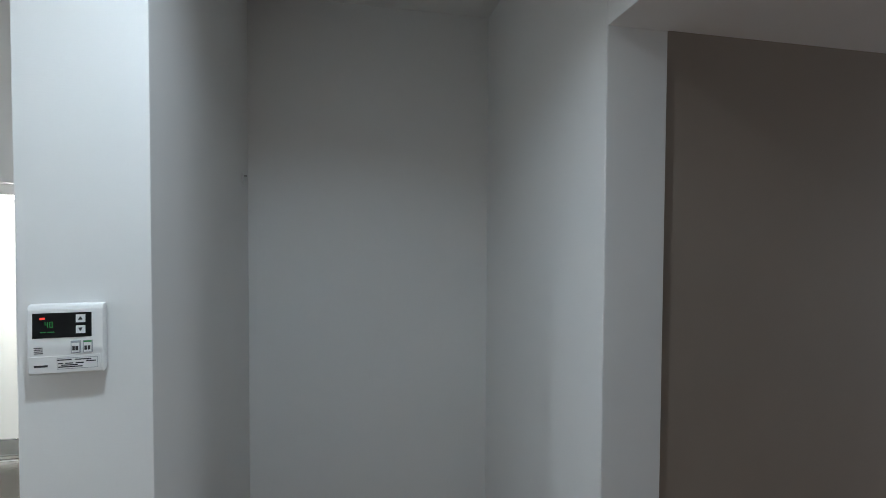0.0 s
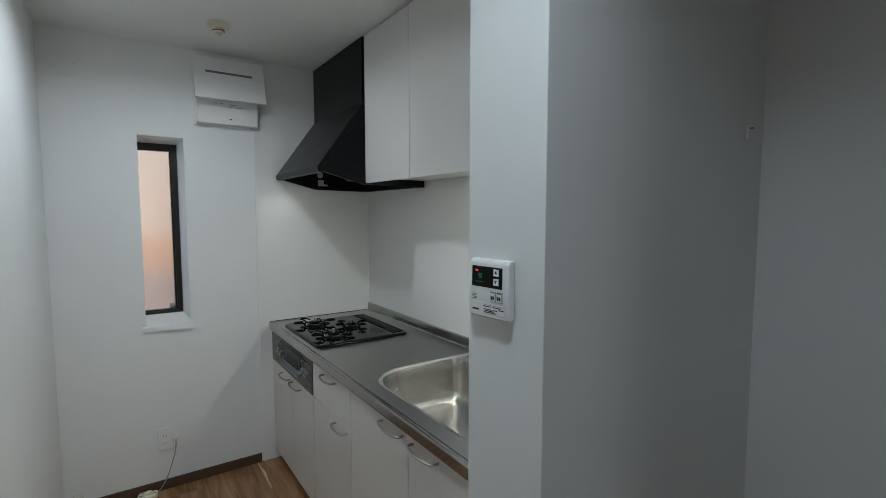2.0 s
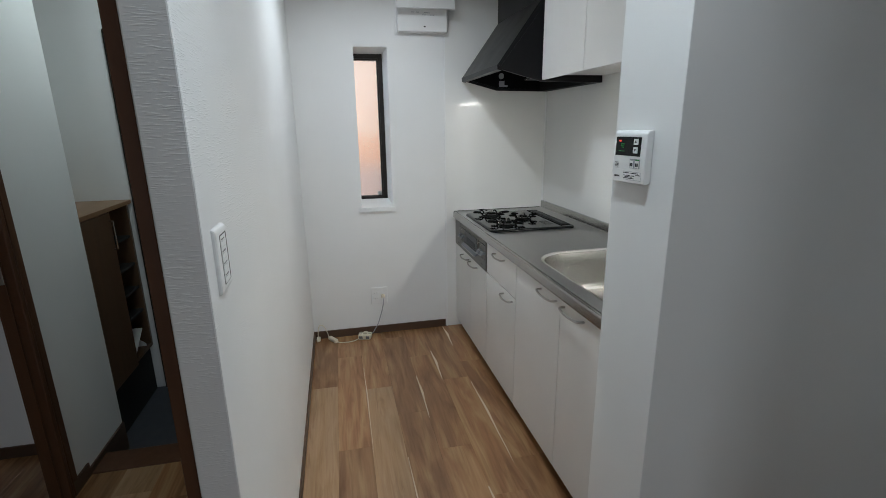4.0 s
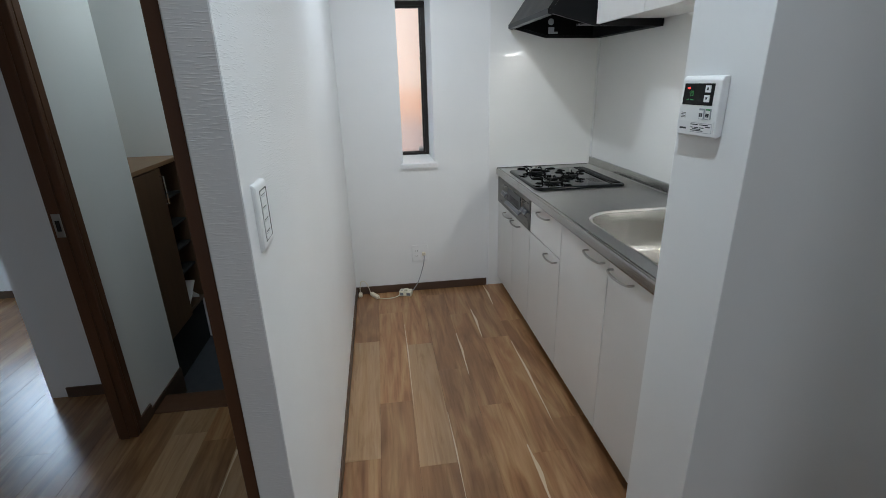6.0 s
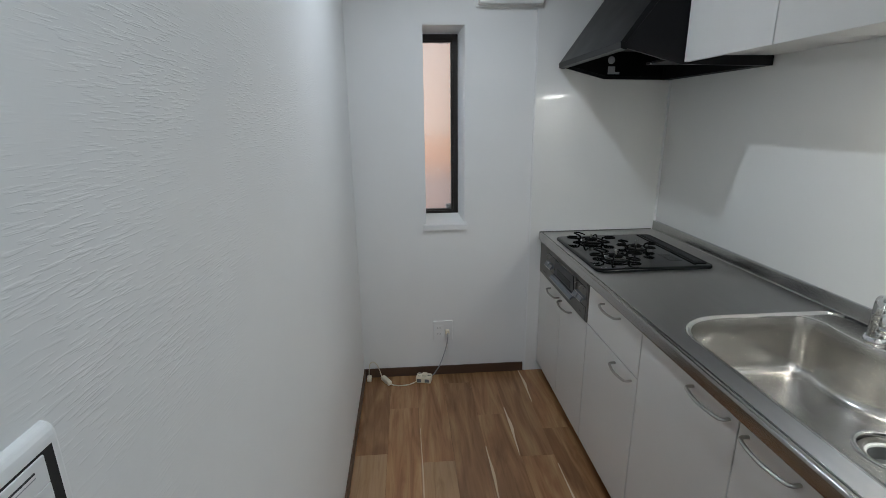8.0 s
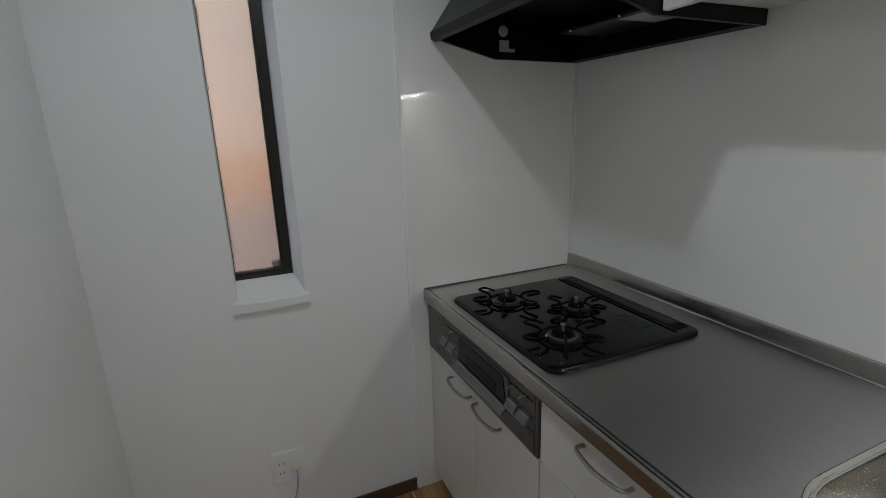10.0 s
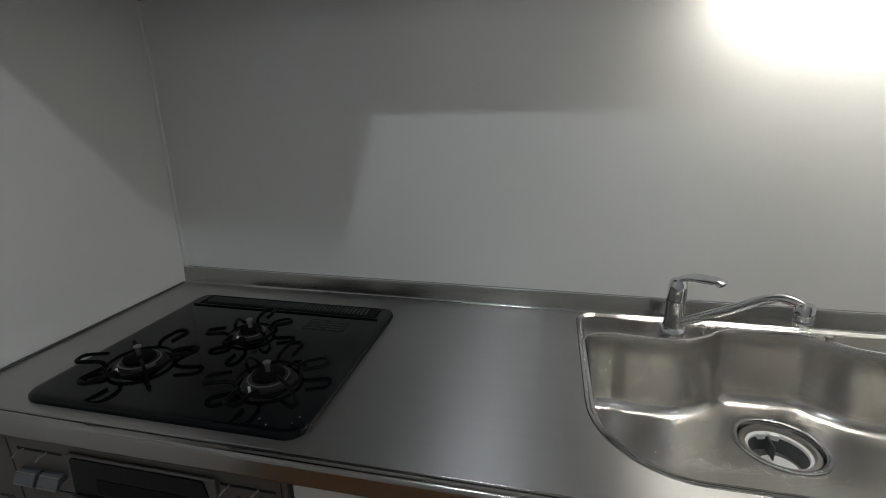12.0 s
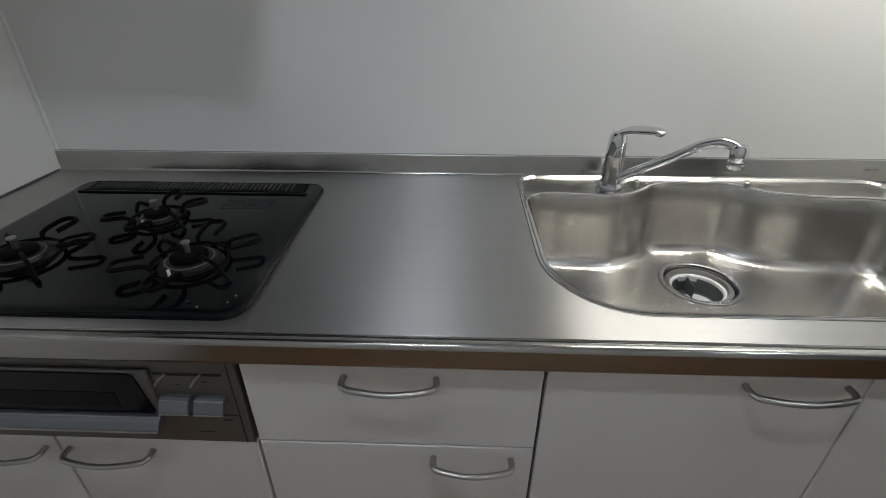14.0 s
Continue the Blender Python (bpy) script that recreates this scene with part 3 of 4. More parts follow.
def sink_rim(grow=0.0):
    """The sink's outline: tight corners behind, wide ones in front."""
    pts = []
    for cx, cy, r, a in ((SX1 - 0.05, SY1 - 0.05, 0.05, 0), (SX0 + 0.17, SY1 - 0.15, 0.17, 90), (SX0 + 0.17, SY0 + 0.15, 0.17, 180), (SX1 - 0.05, SY0 + 0.05, 0.05, 270)):
        for i in range(11):
            t = radians(a + 9 * i)
            ry = r if r < 0.1 else 0.15
            pts.append((cx + (r + grow) * math.cos(t), cy + (ry + grow) * math.sin(t)))
    return pts


def ring(bm, pts, z):
    vs = [bm.verts.new((x, y, z)) for x, y in pts]
    return vs, [bm.edges.new((vs[i], vs[(i + 1) % len(vs)])) for i in range(len(vs))]


worktop = thing("worktop", (1.3, -1.05, 0.80), "brushed stainless steel worktop on the base cabinets", "worktop")
bm = bmesh.new()
outer = [(1.022, -2.104), (1.648, -2.104), (1.648, -0.006), (1.022, -0.006)]
edges = ring(bm, outer, 0.85)[1] + ring(bm, sink_rim(0.004), 0.85)[1]
bmesh.ops.triangle_fill(bm, use_beauty=True, use_dissolve=False, edges=edges)
part("top_sheet", bm, STEEL, worktop)
part("front_edge", prism([(1.022, 0.850), (1.0195, 0.8485), (1.0165, 0.8485), (1.0150, 0.8500), (1.0130, 0.8506), (1.0080, 0.8507), (1.0055, 0.8505), (1.0030, 0.8495), (1.0010, 0.8470), (1.000, 0.8440), (1.000, 0.8425), (1.000, 0.814), (1.000, 0.812), (1.003, 0.8075), (1.034, 0.8075), (1.034, 0.840)], "y", -2.104, -0.006), EDGE_STEEL, worktop, "", True)
part("upstand", prism([(1.648, 0.850), (1.6445, 0.8503), (1.6465, 0.8520), (1.6480, 0.8560), (1.6490, 0.893), (1.6510, 0.8985), (1.6545, 0.9000), (1.659, 0.9000), (1.659, 0.80), (1.648, 0.80)], "y", -2.104, -0.006), EDGE_STEEL, worktop, "", True)
part("side_bead", box(1.004, 1.640, -0.010, -0.0045, 0.850, 0.8545, 0.001), SEAL, worktop, "thin sealant bead along the wall")

part("top_edge", tube([(1.6520, -2.104, 0.8990), (1.6520, -0.006, 0.8990)], 0.0020, 8), CHROME, worktop, "bright top edge of the upstand")
part("drip_groove", box(1.0172, 1.0188, -2.100, -0.012, 0.8470, 0.8490), RUBBER, worktop, "thin dark drip groove")
part("maker_mark", box(1.6465, 1.6480, -2.060, -2.028, 0.874, 0.880), NICKEL, worktop, "small stamped mark")

# sink: a raised rim, tap ledges behind, a deep basin that reaches back between them
sink = thing("sink", (1.35, -1.6, 0.64), "deep satin stainless steel sink set into the worktop", "sink")
DRAIN = (1.459, -1.606)
back = curve([(1.548, -1.262, 0), (1.540, -1.33, 0), (1.543, -1.415, 0), (1.580, -1.478, 0), (1.610, -1.512, 0), (1.622, -1.548, 0), (1.623, -1.62, 0), (1.622, -1.694, 0), (1.592, -1.736, 0), (1.566, -1.780, 0), (1.552, -1.84, 0), (1.547, -1.90, 0), (1.545, -1.960, 0)], 5)
basin_line = [(p.x, p.y) for p in back]
for cx, cy, rx, ry, a in ((1.475, -1.967, 0.070, 0.085, 270), (SX0 + 0.172, -1.906, 0.164, 0.146, 180), (SX0 + 0.172, -1.336, 0.164, 0.146, 90), (1.49, -1.244, 0.054, 0.054, 0)):
    arc = [(cx + rx * math.cos(radians(a + d)), cy + ry * math.sin(radians(a + d))) for d in range(0, 91, 9)]
    basin_line += arc[::-1]
bm = bmesh.new()
edges = ring(bm, sink_rim(-0.012), 0.8455)[1] + ring(bm, basin_line, 0.8455)[1]
bmesh.ops.triangle_fill(bm, use_beauty=True, use_dissolve=False, edges=edges)
part("ledge", bm, BASIN, sink)
bm = bmesh.new()
loops = []
for grow, z in ((0.0035, 0.849), (0.0028, 0.8515), (0.0004, 0.8528), (-0.0028, 0.8518), (-0.0052, 0.8492), (-0.0075, 0.8468), (-0.012, 0.8455)):
    loops.append([bm.verts.new((x, y, z)) for x, y in sink_rim(grow)])
for a, b in zip(loops, loops[1:]):
    for i in range(len(a)):
        bm.faces.new((a[i], a[(i + 1) % len(a)], b[(i + 1) % len(b)], b[i]))
part("rim", bm, POLISHED, sink, "bright raised rim", True)
part("ledge_edge", tube([(x, y, 0.8455) for x, y in basin_line], 0.0032, 8, closed=True), POLISHED, sink, "rolled edge of the basin", True)
bm = bmesh.new()
loops = []
basin_line = [p for i, p in enumerate(basin_line) if math.dist(p, basin_line[i - 1]) > 0.002]
N = len(basin_line)
turn = 1.0 if sum(a[0] * b[1] - b[0] * a[1] for a, b in zip(basin_line, basin_line[1:] + basin_line[:1])) > 0 else -1.0
inward = []
for i in range(N):
    a, b = basin_line[i - 2], basin_line[(i + 2) % N]
    d = Vector((b[0] - a[0], b[1] - a[1])).normalized()
    inward.append(Vector((-d.y, d.x)) * turn)
deep = ((0.0, 0.8455), (0.003, 0.838), (0.007, 0.78), (0.012, 0.700), (0.016, 0.684), (0.023, 0.672), (0.033, 0.6645), (0.045, 0.661), (0.056, 0.6605))
for d, z in deep:
    loop = []
    for (x, y), n in zip(basin_line, inward):
        p = Vector((x, y)) + n * d
        loop.append(bm.verts.new((p.x, p.y, z)))
    loops.append(loop)
for a, b in zip(loops, loops[1:]):
    for i in range(len(a)):
        bm.faces.new((a[i], a[(i + 1) % len(a)], b[(i + 1) % len(b)], b[i]))
part("basin", bm, BASIN, sink, "", True)
bm = bmesh.new()
edges = ring(bm, [(x + n.x * 0.0555, y + n.y * 0.0555) for (x, y), n in zip(basin_line, inward)], 0.6605)[1]
edges += ring(bm, [(DRAIN[0] + 0.092 * math.cos(math.tau * i / 48), DRAIN[1] + 0.092 * math.sin(math.tau * i / 48)) for i in range(48)], 0.6605)[1]
bmesh.ops.triangle_fill(bm, use_beauty=True, use_dissolve=False, edges=edges)
part("basin_floor", bm, BASIN, sink)
drain = part("drain", lathe([(0.093, 0.0), (0.092, 0.004), (0.086, 0.005), (0.080, 0.002), (0.078, -0.012), (0.070, -0.016), (0.068, -0.075), (0.0, -0.08)], (*DRAIN, 0.6605), n=40), CHROME, sink, "polished drain ring", True)
part("drain_gasket", lathe([(0.076, -0.010), (0.074, -0.006), (0.066, -0.006), (0.062, -0.012), (0.062, -0.030), (0.070, -0.030)], (*DRAIN, 0.6605), n=40), NICKEL, drain, "dull steel ring", True)
basket = part("strainer_basket", lathe([(0.066, -0.016), (0.063, -0.013), (0.057, -0.016), (0.056, -0.022), (0.062, -0.024)], (*DRAIN, 0.6605), n=32), PLASTIC, drain, "white plastic strainer basket", True)
part("basket_cup", lathe([(0.058, -0.02), (0.052, -0.055), (0.0, -0.058)], (*DRAIN, 0.6605), n=32), CUP_GREY, drain, "dark grey strainer cup", True)
# basket's pale bottom disc, with the water's reflection put in as white
part("basket_floor", lathe([(0.040, -0.055), (0.038, -0.053), (0.0, -0.052)], (DRAIN[0] - 0.006, DRAIN[1] - 0.006, 0.6605), n=24), PLASTIC, drain)
part("basket_fin", box(DRAIN[0] + 0.012, DRAIN[0] + 0.054, DRAIN[1] - 0.0015, DRAIN[1] + 0.0015, 0.607, 0.640, 0.0008), CUP_GREY, drain, "thin upright fin of the basket")
for a in (-14, 14):
    d = Vector((math.cos(radians(a)), math.sin(radians(a)), 0))
    c = Vector((*DRAIN, 0.6385)) + d * 0.0555
    bm = box(-0.004, 0.004, -0.009, 0.009, -0.007, 0.007, 0.0015)
    bmesh.ops.transform(bm, matrix=pose(c.x, c.y, c.z, 0, 0, a), verts=bm.verts)
    part("basket_tab", bm, PLASTIC, drain)
for y in (-1.464, -1.724):
    knob = thing("ledge_stop", (1.585, y, 0.8455), "small steel stop knob on the sink ledge", "knob", "sink ledge knobs")
    part("stem", lathe([(0.005, 0.0), (0.005, 0.008), (0.0085, 0.010), (0.0085, 0.014), (0.006, 0.016), (0.0, 0.016)], (1.596, y, 0.846), n=16), NICKEL, knob, "", True)

# tap
tap = thing("mixer_tap", (1.565, -1.392, 0.846), "chrome single-lever mixer tap on the sink ledge", "tap")
TX, TY = 1.568, -1.392
lean = Vector((0.0, 0.0, 1.0)).normalized()
part("base_ring", lathe([(0.0, 0.0), (0.029, 0.0), (0.030, 0.004), (0.029, 0.018), (0.0255, 0.022), (0.0, 0.022)], (TX, TY, 0.846), lean, 28), CHROME, tap, "", True)
part("tap_body", lathe([(0.0, 0.02), (0.0225, 0.021), (0.0212, 0.05), (0.0205, 0.082), (0.0215, 0.084), (0.0215, 0.088), (0.0, 0.088)], (TX, TY, 0.846), lean, 28), CHROME, tap, "", True)
part("cartridge_cap", lathe([(0.0, 0.088), (0.0208, 0.089), (0.0205, 0.118), (0.0190, 0.130), (0.014, 0.138), (0.0, 0.140)], (TX, TY, 0.846), lean, 28), CHROME, tap, "", True)
lever = curve([(TX + 0.006, TY + 0.012, 0.970), (TX, TY - 0.006, 0.985), (TX - 0.014, TY - 0.024, 0.994), (TX - 0.036, TY - 0.042, 0.999), (TX - 0.056, TY - 0.060, 1.002), (TX - 0.068, TY - 0.070, 0.999)], 5)
radii = [0.012 + 0.004 * math.sin(3.1 * i / (len(lever) - 1)) for i in range(len(lever))]
radii[-1] = 0.007
part("lever", tube(lever, radii, 14, flat=0.42), CHROME, tap, "flat chrome lever", True)
spout = curve([(TX - 0.008, TY - 0.010, 0.880), (TX - 0.045, TY - 0.047, 0.916), (TX - 0.090, TY - 0.089, 0.959), (TX - 0.124, TY - 0.122, 0.994), (TX - 0.150, TY - 0.148, 1.009), (TX - 0.173, TY - 0.169, 1.002)], 6)
part("spout", tube(spout, [0.0118 - 0.0016 * i / len(spout) for i in range(len(spout))], 16, flat=0.9), CHROME, tap, "long swivel spout", True)
nozzle = part("nozzle", lathe([(0.0, 0.0), (0.0125, 0.0), (0.0145, 0.003), (0.0148, 0.024), (0.0165, 0.026), (0.0165, 0.040), (0.013, 0.046), (0.0, 0.047)], (TX - 0.174, TY - 0.170, 0.964), n=24), CHROME, tap, "", True)
part("nozzle_ring", lathe([(0.0152, 0.0), (0.0156, 0.001), (0.0156, 0.003), (0.0152, 0.004)], (TX - 0.174, TY - 0.170, 0.974), n=24), GREY_PLASTIC, nozzle)

# ---- gas hob and grill ----
hob = thing("gas_hob", (1.29, -0.44, 0.85), "black glass three-burner gas hob set in the worktop", "gas hob")
X0, X1, Y0, Y1 = 1.043, 1.548, -0.726, -0.156
bm = bmesh.new()
loops = []
for inset, z in ((0.0, 0.8505), (0.0, 0.8555), (0.0012, 0.8595), (0.0045, 0.8622), (0.010, 0.8634), (0.017, 0.8636)):
    pts = round_rect(X0 + inset, X1 - inset, Y0 + inset, Y1 - inset, max(0.035 - inset, 0.01))
    loops.append([bm.verts.new((x, y, z)) for x, y in pts])
for a, b in zip(loops, loops[1:]):
    for i in range(len(a)):
        bm.faces.new((a[i], a[(i + 1) % len(a)], b[(i + 1) % len(b)], b[i]))
bm.faces.new(loops[-1])
plate = part("glass_plate", bm, GLASS_TOP, hob, "glossy black glass plate", True)
vent = part("exhaust_vent", box(1.478, 1.530, -0.690, -0.192, 0.8638, 0.8668, 0.002), IRON, hob, "matt black exhaust grille")
slot = box(1.488, 1.520, -0.0028, 0.0028, 0.8668, 0.8674, 0.0)
slot_mesh = mesh_of("slot", slot, SHADE_DARK)
slat_mesh = mesh_of("slat", prism([(1.487, 0.8668), (1.521, 0.8668), (1.519, 0.8700), (1.489, 0.8700)], "y", -0.0022, 0.0022), VENT_IRON)
for i in range(44):
    ob = new("slat", slat_mesh)
    ob.location = (0, -0.214 - i * 0.0104, 0)
    ob.parent = vent
part("vent_ridge", box(1.470, 1.4755, -0.700, -0.182, 0.8636, 0.8672, 0.0015), GLASS_TOP, hob)
sticker = part("caution_print", box(1.395, 1.448, -0.642, -0.540, 0.8636, 0.8639), STICKER, hob, "grey printed caution notice")
for i, (a, b, w) in enumerate(((0.06, 0.46, 0.10), (0.52, 0.95, 0.10), (0.06, 0.40, 0.34), (0.45, 0.95, 0.34), (0.06, 0.7, 0.58), (0.06, 0.46, 0.82), (0.55, 0.95, 0.82))):
    part("print_bar", box(1.395 + 0.053 * w, 1.395 + 0.053 * w + 0.004, -0.642 + 0.102 * a, -0.642 + 0.102 * b, 0.8639, 0.8641), VENT_IRON, sticker)
for x, y in ((1.068, -0.640), (1.068, -0.700), (1.085, -0.705), (1.056, -0.66)):
    part("stud", lathe([(0.0022, 0), (0.002, 0.0012), (0, 0.0016)], (x, y, 0.8650), n=10), CHROME, hob)


def burner(x, y, size, turn):
    z = 0.8636
    body = part("burner", lathe([(0.052 * size, 0.0), (0.050 * size, 0.004), (0.041 * size, 0.006), (0.0385 * size, 0.0115), (0.034 * size, 0.0135), (0.0, 0.014)], (x, y, z), n=32), BURNER, hob, "grey cast burner", True)
    part("trim_ring", lathe([(0.0385 * size, 0.0), (0.0392 * size, 0.0006), (0.0385 * size, 0.0014), (0.0355 * size, 0.0016)], (x, y, z + 0.0110), n=32), GREY_METAL, body, "thin metal ring", True)
    part("burner_cap", lathe([(0.0, 0.0225), (0.012 * size, 0.0225), (0.027 * size, 0.0212), (0.030 * size, 0.0185), (0.0305 * size, 0.012)], (x, y, z), n=32), CAP, body, "matt black cap", True)
    part("sensor", lathe([(0.0, 0.043), (0.0075, 0.0425), (0.0078, 0.0405), (0.005, 0.038), (0.0045, 0.018), (0.0, 0.018)], (x, y, z), n=16), NICKEL, body, "metal heat sensor", True)
    a = radians(165)
    part("igniter", lathe([(0.0025, 0.0), (0.0025, 0.012), (0.0, 0.013)], (x + 0.046 * size * math.cos(a), y + 0.046 * size * math.sin(a), z + 0.003), n=8), PLASTIC, body, "white ceramic igniter")
    return body


def grate(x, y, size, turn):
    """A trivet: a low ring, four hairpin arms in two pairs and two thin fingers."""
    z = 0.8640
    ring_pts = [(x + 0.060 * size * math.cos(radians(d)), y + 0.060 * size * math.sin(radians(d)), z + 0.007) for d in range(0, 360, 15)]
    tr = thing("trivet", (x, y, z), "black iron trivet over a hob burner", "trivet", "hob trivets")
    part("trivet_ring", tube(ring_pts, 0.0034, 8, closed=True), IRON, tr, "", True)
    c = Vector((x, y, z))
    for k in range(4):
        a = radians(turn + (30 if k % 2 else -30) + 180 * (k // 2))
        u, v = Vector((math.cos(a), math.sin(a), 0)), Vector((-math.sin(a), math.cos(a), 0))
        w, far = 0.0155 * size, 0.112 * size
        def at(r, side, h):
            return c + u * r + v * side + Vector((0, 0, h))
        pts = [at(0.056 * size, w, 0.007), at(0.060 * size, w, 0.018), at(0.070 * size, w, 0.0215), at(far - 0.016, w, 0.0235), at(far - 0.006, w * 0.9, 0.0235), at(far, w * 0.45, 0.0232), at(far, -w * 0.45, 0.0232), at(far - 0.006, -w * 0.9, 0.0235), at(far - 0.016, -w, 0.0235), at(0.064 * size, -w, 0.0225)]
        part("arm", tube(pts, 0.0036, 8, flat=1.3), IRON, tr, "", True)
    for k in range(2):
        a = radians(turn + 90 + 180 * k)
        u = Vector((math.cos(a), math.sin(a), 0))
        pts = [c + u * 0.036 * size + Vector((0, 0, 0.0245)), c + u * 0.060 * size + Vector((0, 0, 0.0250)), c + u * 0.078 * size + Vector((0, 0, 0.0200)), c + u * 0.094 * size + Vector((0, 0, 0.0080)), c + u * 0.101 * size + Vector((0, 0, 0.0005))]
        part("finger", tube(curve(pts, 3), 0.0034, 8, flat=1.25), IRON, tr, "", True)


for x, y, size, turn in ((1.176, -0.591, 1.0, -31), (1.180, -0.296, 1.0, -39), (1.338, -0.445, 0.80, -29)):
    burner(x, y, size, turn)
    grate(x, y, size, turn)

grill = thing("grill_unit", (1.02, -0.43, 0.63), "grey enamel gas grill with a dark window below the hob", "grill")
body = part("grill_front", box(1.014, 1.034, -0.7145, -0.1450, 0.6265, 0.8055, 0.0015), GREY_METAL, grill)
part("grill_body", box(1.036, 1.50, -0.70, -0.15, 0.64, 0.79), RUBBER, grill)
part("side_cover", box(1.014, 1.034, -0.1420, -0.010, 0.6265, 0.8055, 0.0015), GREY_METAL, grill, "plain grey cover panel")
part("badge", box(1.0132, 1.0142, -0.118, -0.082, 0.648, 0.653), INK, grill)
drawer = part("grill_door", prism([(1.006, 0.698), (1.013, 0.698), (1.013, 0.7840), (1.006, 0.7840)], "y", -0.586, -0.284, 0.002), GREY_METAL, grill)
bm = prism([(-0.577, 0.7015), (-0.293, 0.7015), (-0.290, 0.705), (-0.296, 0.777), (-0.300, 0.7805), (-0.560, 0.7805), (-0.566, 0.777), (-0.580, 0.705)], "x", 1.0030, 1.0062)
part("grill_window", bm, GLASS_TOP, drawer, "black glass window")
part("inner_pane", box(1.0022, 1.0031, -0.530, -0.345, 0.713, 0.744), STICKER, drawer)
pull = part("grill_handle", prism([(1.012, 0.6990), (1.000, 0.6985), (0.991, 0.6935), (0.985, 0.6850), (0.9835, 0.6800), (0.987, 0.6790), (0.993, 0.6860), (1.012, 0.6890)], "y", -0.588, -0.282, 0.0008), SILVER, drawer, "long silver pull")
# edge ridges in paler metal, which puts in the pull's highlight lines
part("pull_ridge_highlight", tube([(0.9985, -0.587, 0.6980), (0.9985, -0.283, 0.6980)], 0.0016, 6), NICKEL, pull)
part("pull_ridge_highlight", tube([(0.984, -0.587, 0.6810), (0.984, -0.283, 0.6810)], 0.0018, 6), NICKEL, pull)
for y0, y1 in ((-0.700, -0.596), (-0.274, -0.160)):
    part("lower_panel", box(1.0125, 1.0142, y0, y1, 0.6320, 0.6885, 0.001), GREY_METAL, grill)
    part("panel_gap", box(1.0132, 1.0144, y0, y1, 0.6890, 0.6902), SHADE_DARK, grill)
for y in (-0.617, -0.670, -0.190, -0.243):
    key = part("ignition_key", prism([(1.014, 0.7330), (1.006, 0.7345), (0.998, 0.7305), (0.991, 0.7180), (0.990, 0.7130), (0.993, 0.7120), (1.003, 0.7205), (1.014, 0.7220)], "y", y - 0.0225, y + 0.0225, 0.001), SILVER, grill, "silver push key")
    # ridges in paler metal give the key its bright edge lines
    part("key_ridge_highlight", tube([(1.0005, y - 0.022, 0.7325), (1.0005, y + 0.022, 0.7325)], 0.0014, 6), NICKEL, key)
    part("key_ridge_highlight", tube([(0.9905, y - 0.022, 0.7140), (0.9905, y + 0.022, 0.7140)], 0.0016, 6), NICKEL, key)
    part("slider", tube([(1.0135, y + 0.009, 0.7735), (1.003, y + 0.012, 0.7725), (0.998, y + 0.018, 0.7640)], 0.0018, 8), NICKEL, grill, "small flame slider")
for y0, y1 in ((-0.692, -0.591), (-0.266, -0.165)):
    part("slider_slot", box(1.0130, 1.0145, y0, y1, 0.7712, 0.7756), SHADE_DARK, grill)
part("print_mark", box(1.0134, 1.0142, -0.668, -0.660, 0.758, 0.761), INK, grill)
part("print_mark", box(1.0134, 1.0142, -0.625, -0.618, 0.752, 0.754), INK, grill)
part("print_mark", box(1.0120, 1.0127, -0.690, -0.676, 0.678, 0.681), INK, grill)
part("print_mark", box(1.0120, 1.0127, -0.655, -0.630, 0.651, 0.653), INK, grill)
part("shadow_gap", box(1.0134, 1.0145, -0.7035, -0.7020, 0.627, 0.794), SHADE_DARK, grill)

# ---- above the counter ----
hood = thing("range_hood", (1.45, -0.36, 1.64), "black enamel range hood with a slanted front", "range hood")
HY0, HY1 = -0.716, -0.008
part("chimney_box", box(1.302, 1.655, -0.703, HY1, 2.05, 2.366, 0.002), HOOD, hood)
part("slanted_front", prism([(1.302, 2.05), (1.655, 2.05), (1.655, 2.02), (1.318, 2.02), (1.082, 1.716), (1.066, 1.708), (1.064, 1.722)], "y", HY0, HY1, 0.0012), HOOD, hood, "slanted black front panel")
for y0, y1 in ((HY0, HY0 + 0.014), (HY1 - 0.014, HY1)):
    part("cheek", prism([(1.318, 2.02), (1.655, 2.02), (1.655, 1.640), (1.300, 1.645), (1.066, 1.706), (1.082, 1.716)], "y", y0, y1, 0.0008), HOOD, hood)
part("front_lip", prism([(1.062, 1.724), (1.064, 1.700), (1.085, 1.694), (1.092, 1.705), (1.08, 1.72)], "y", HY0 - 0.002, HY1, 0.0012), HOOD, hood)
part("inner_baffle", prism([(1.135, 1.775), (1.60, 1.775), (1.60, 1.783), (1.14, 1.783)], "y", HY0 + 0.016, HY1 - 0.016, 0.001), HOOD_IN, hood, "dark baffle plate")
for y0, y1 in ((HY0 + 0.0145, HY0 + 0.0165), (HY1 - 0.0165, HY1 - 0.0145)):
    part("inner_lining", prism([(1.300, 1.775), (1.60, 1.775), (1.60, 1.655), (1.305, 1.660), (1.10, 1.712), (1.14, 1.775)], "y", y0, y1), HOOD_IN, hood)
part("back_rail", box(1.60, 1.655, HY0 + 0.016, HY1 - 0.016, 1.640, 1.79, 0.002), HOOD_IN, hood)
part("filter_cover", box(1.40, 1.57, -0.66, -0.24, 1.690, 1.700, 0.003), HOOD, hood, "dull black filter cover")
part("filter_grille", box(1.42, 1.55, -0.655, -0.47, 1.6885, 1.6905, 0.0005), GREY_PLASTIC, hood, "greyish mesh patch")
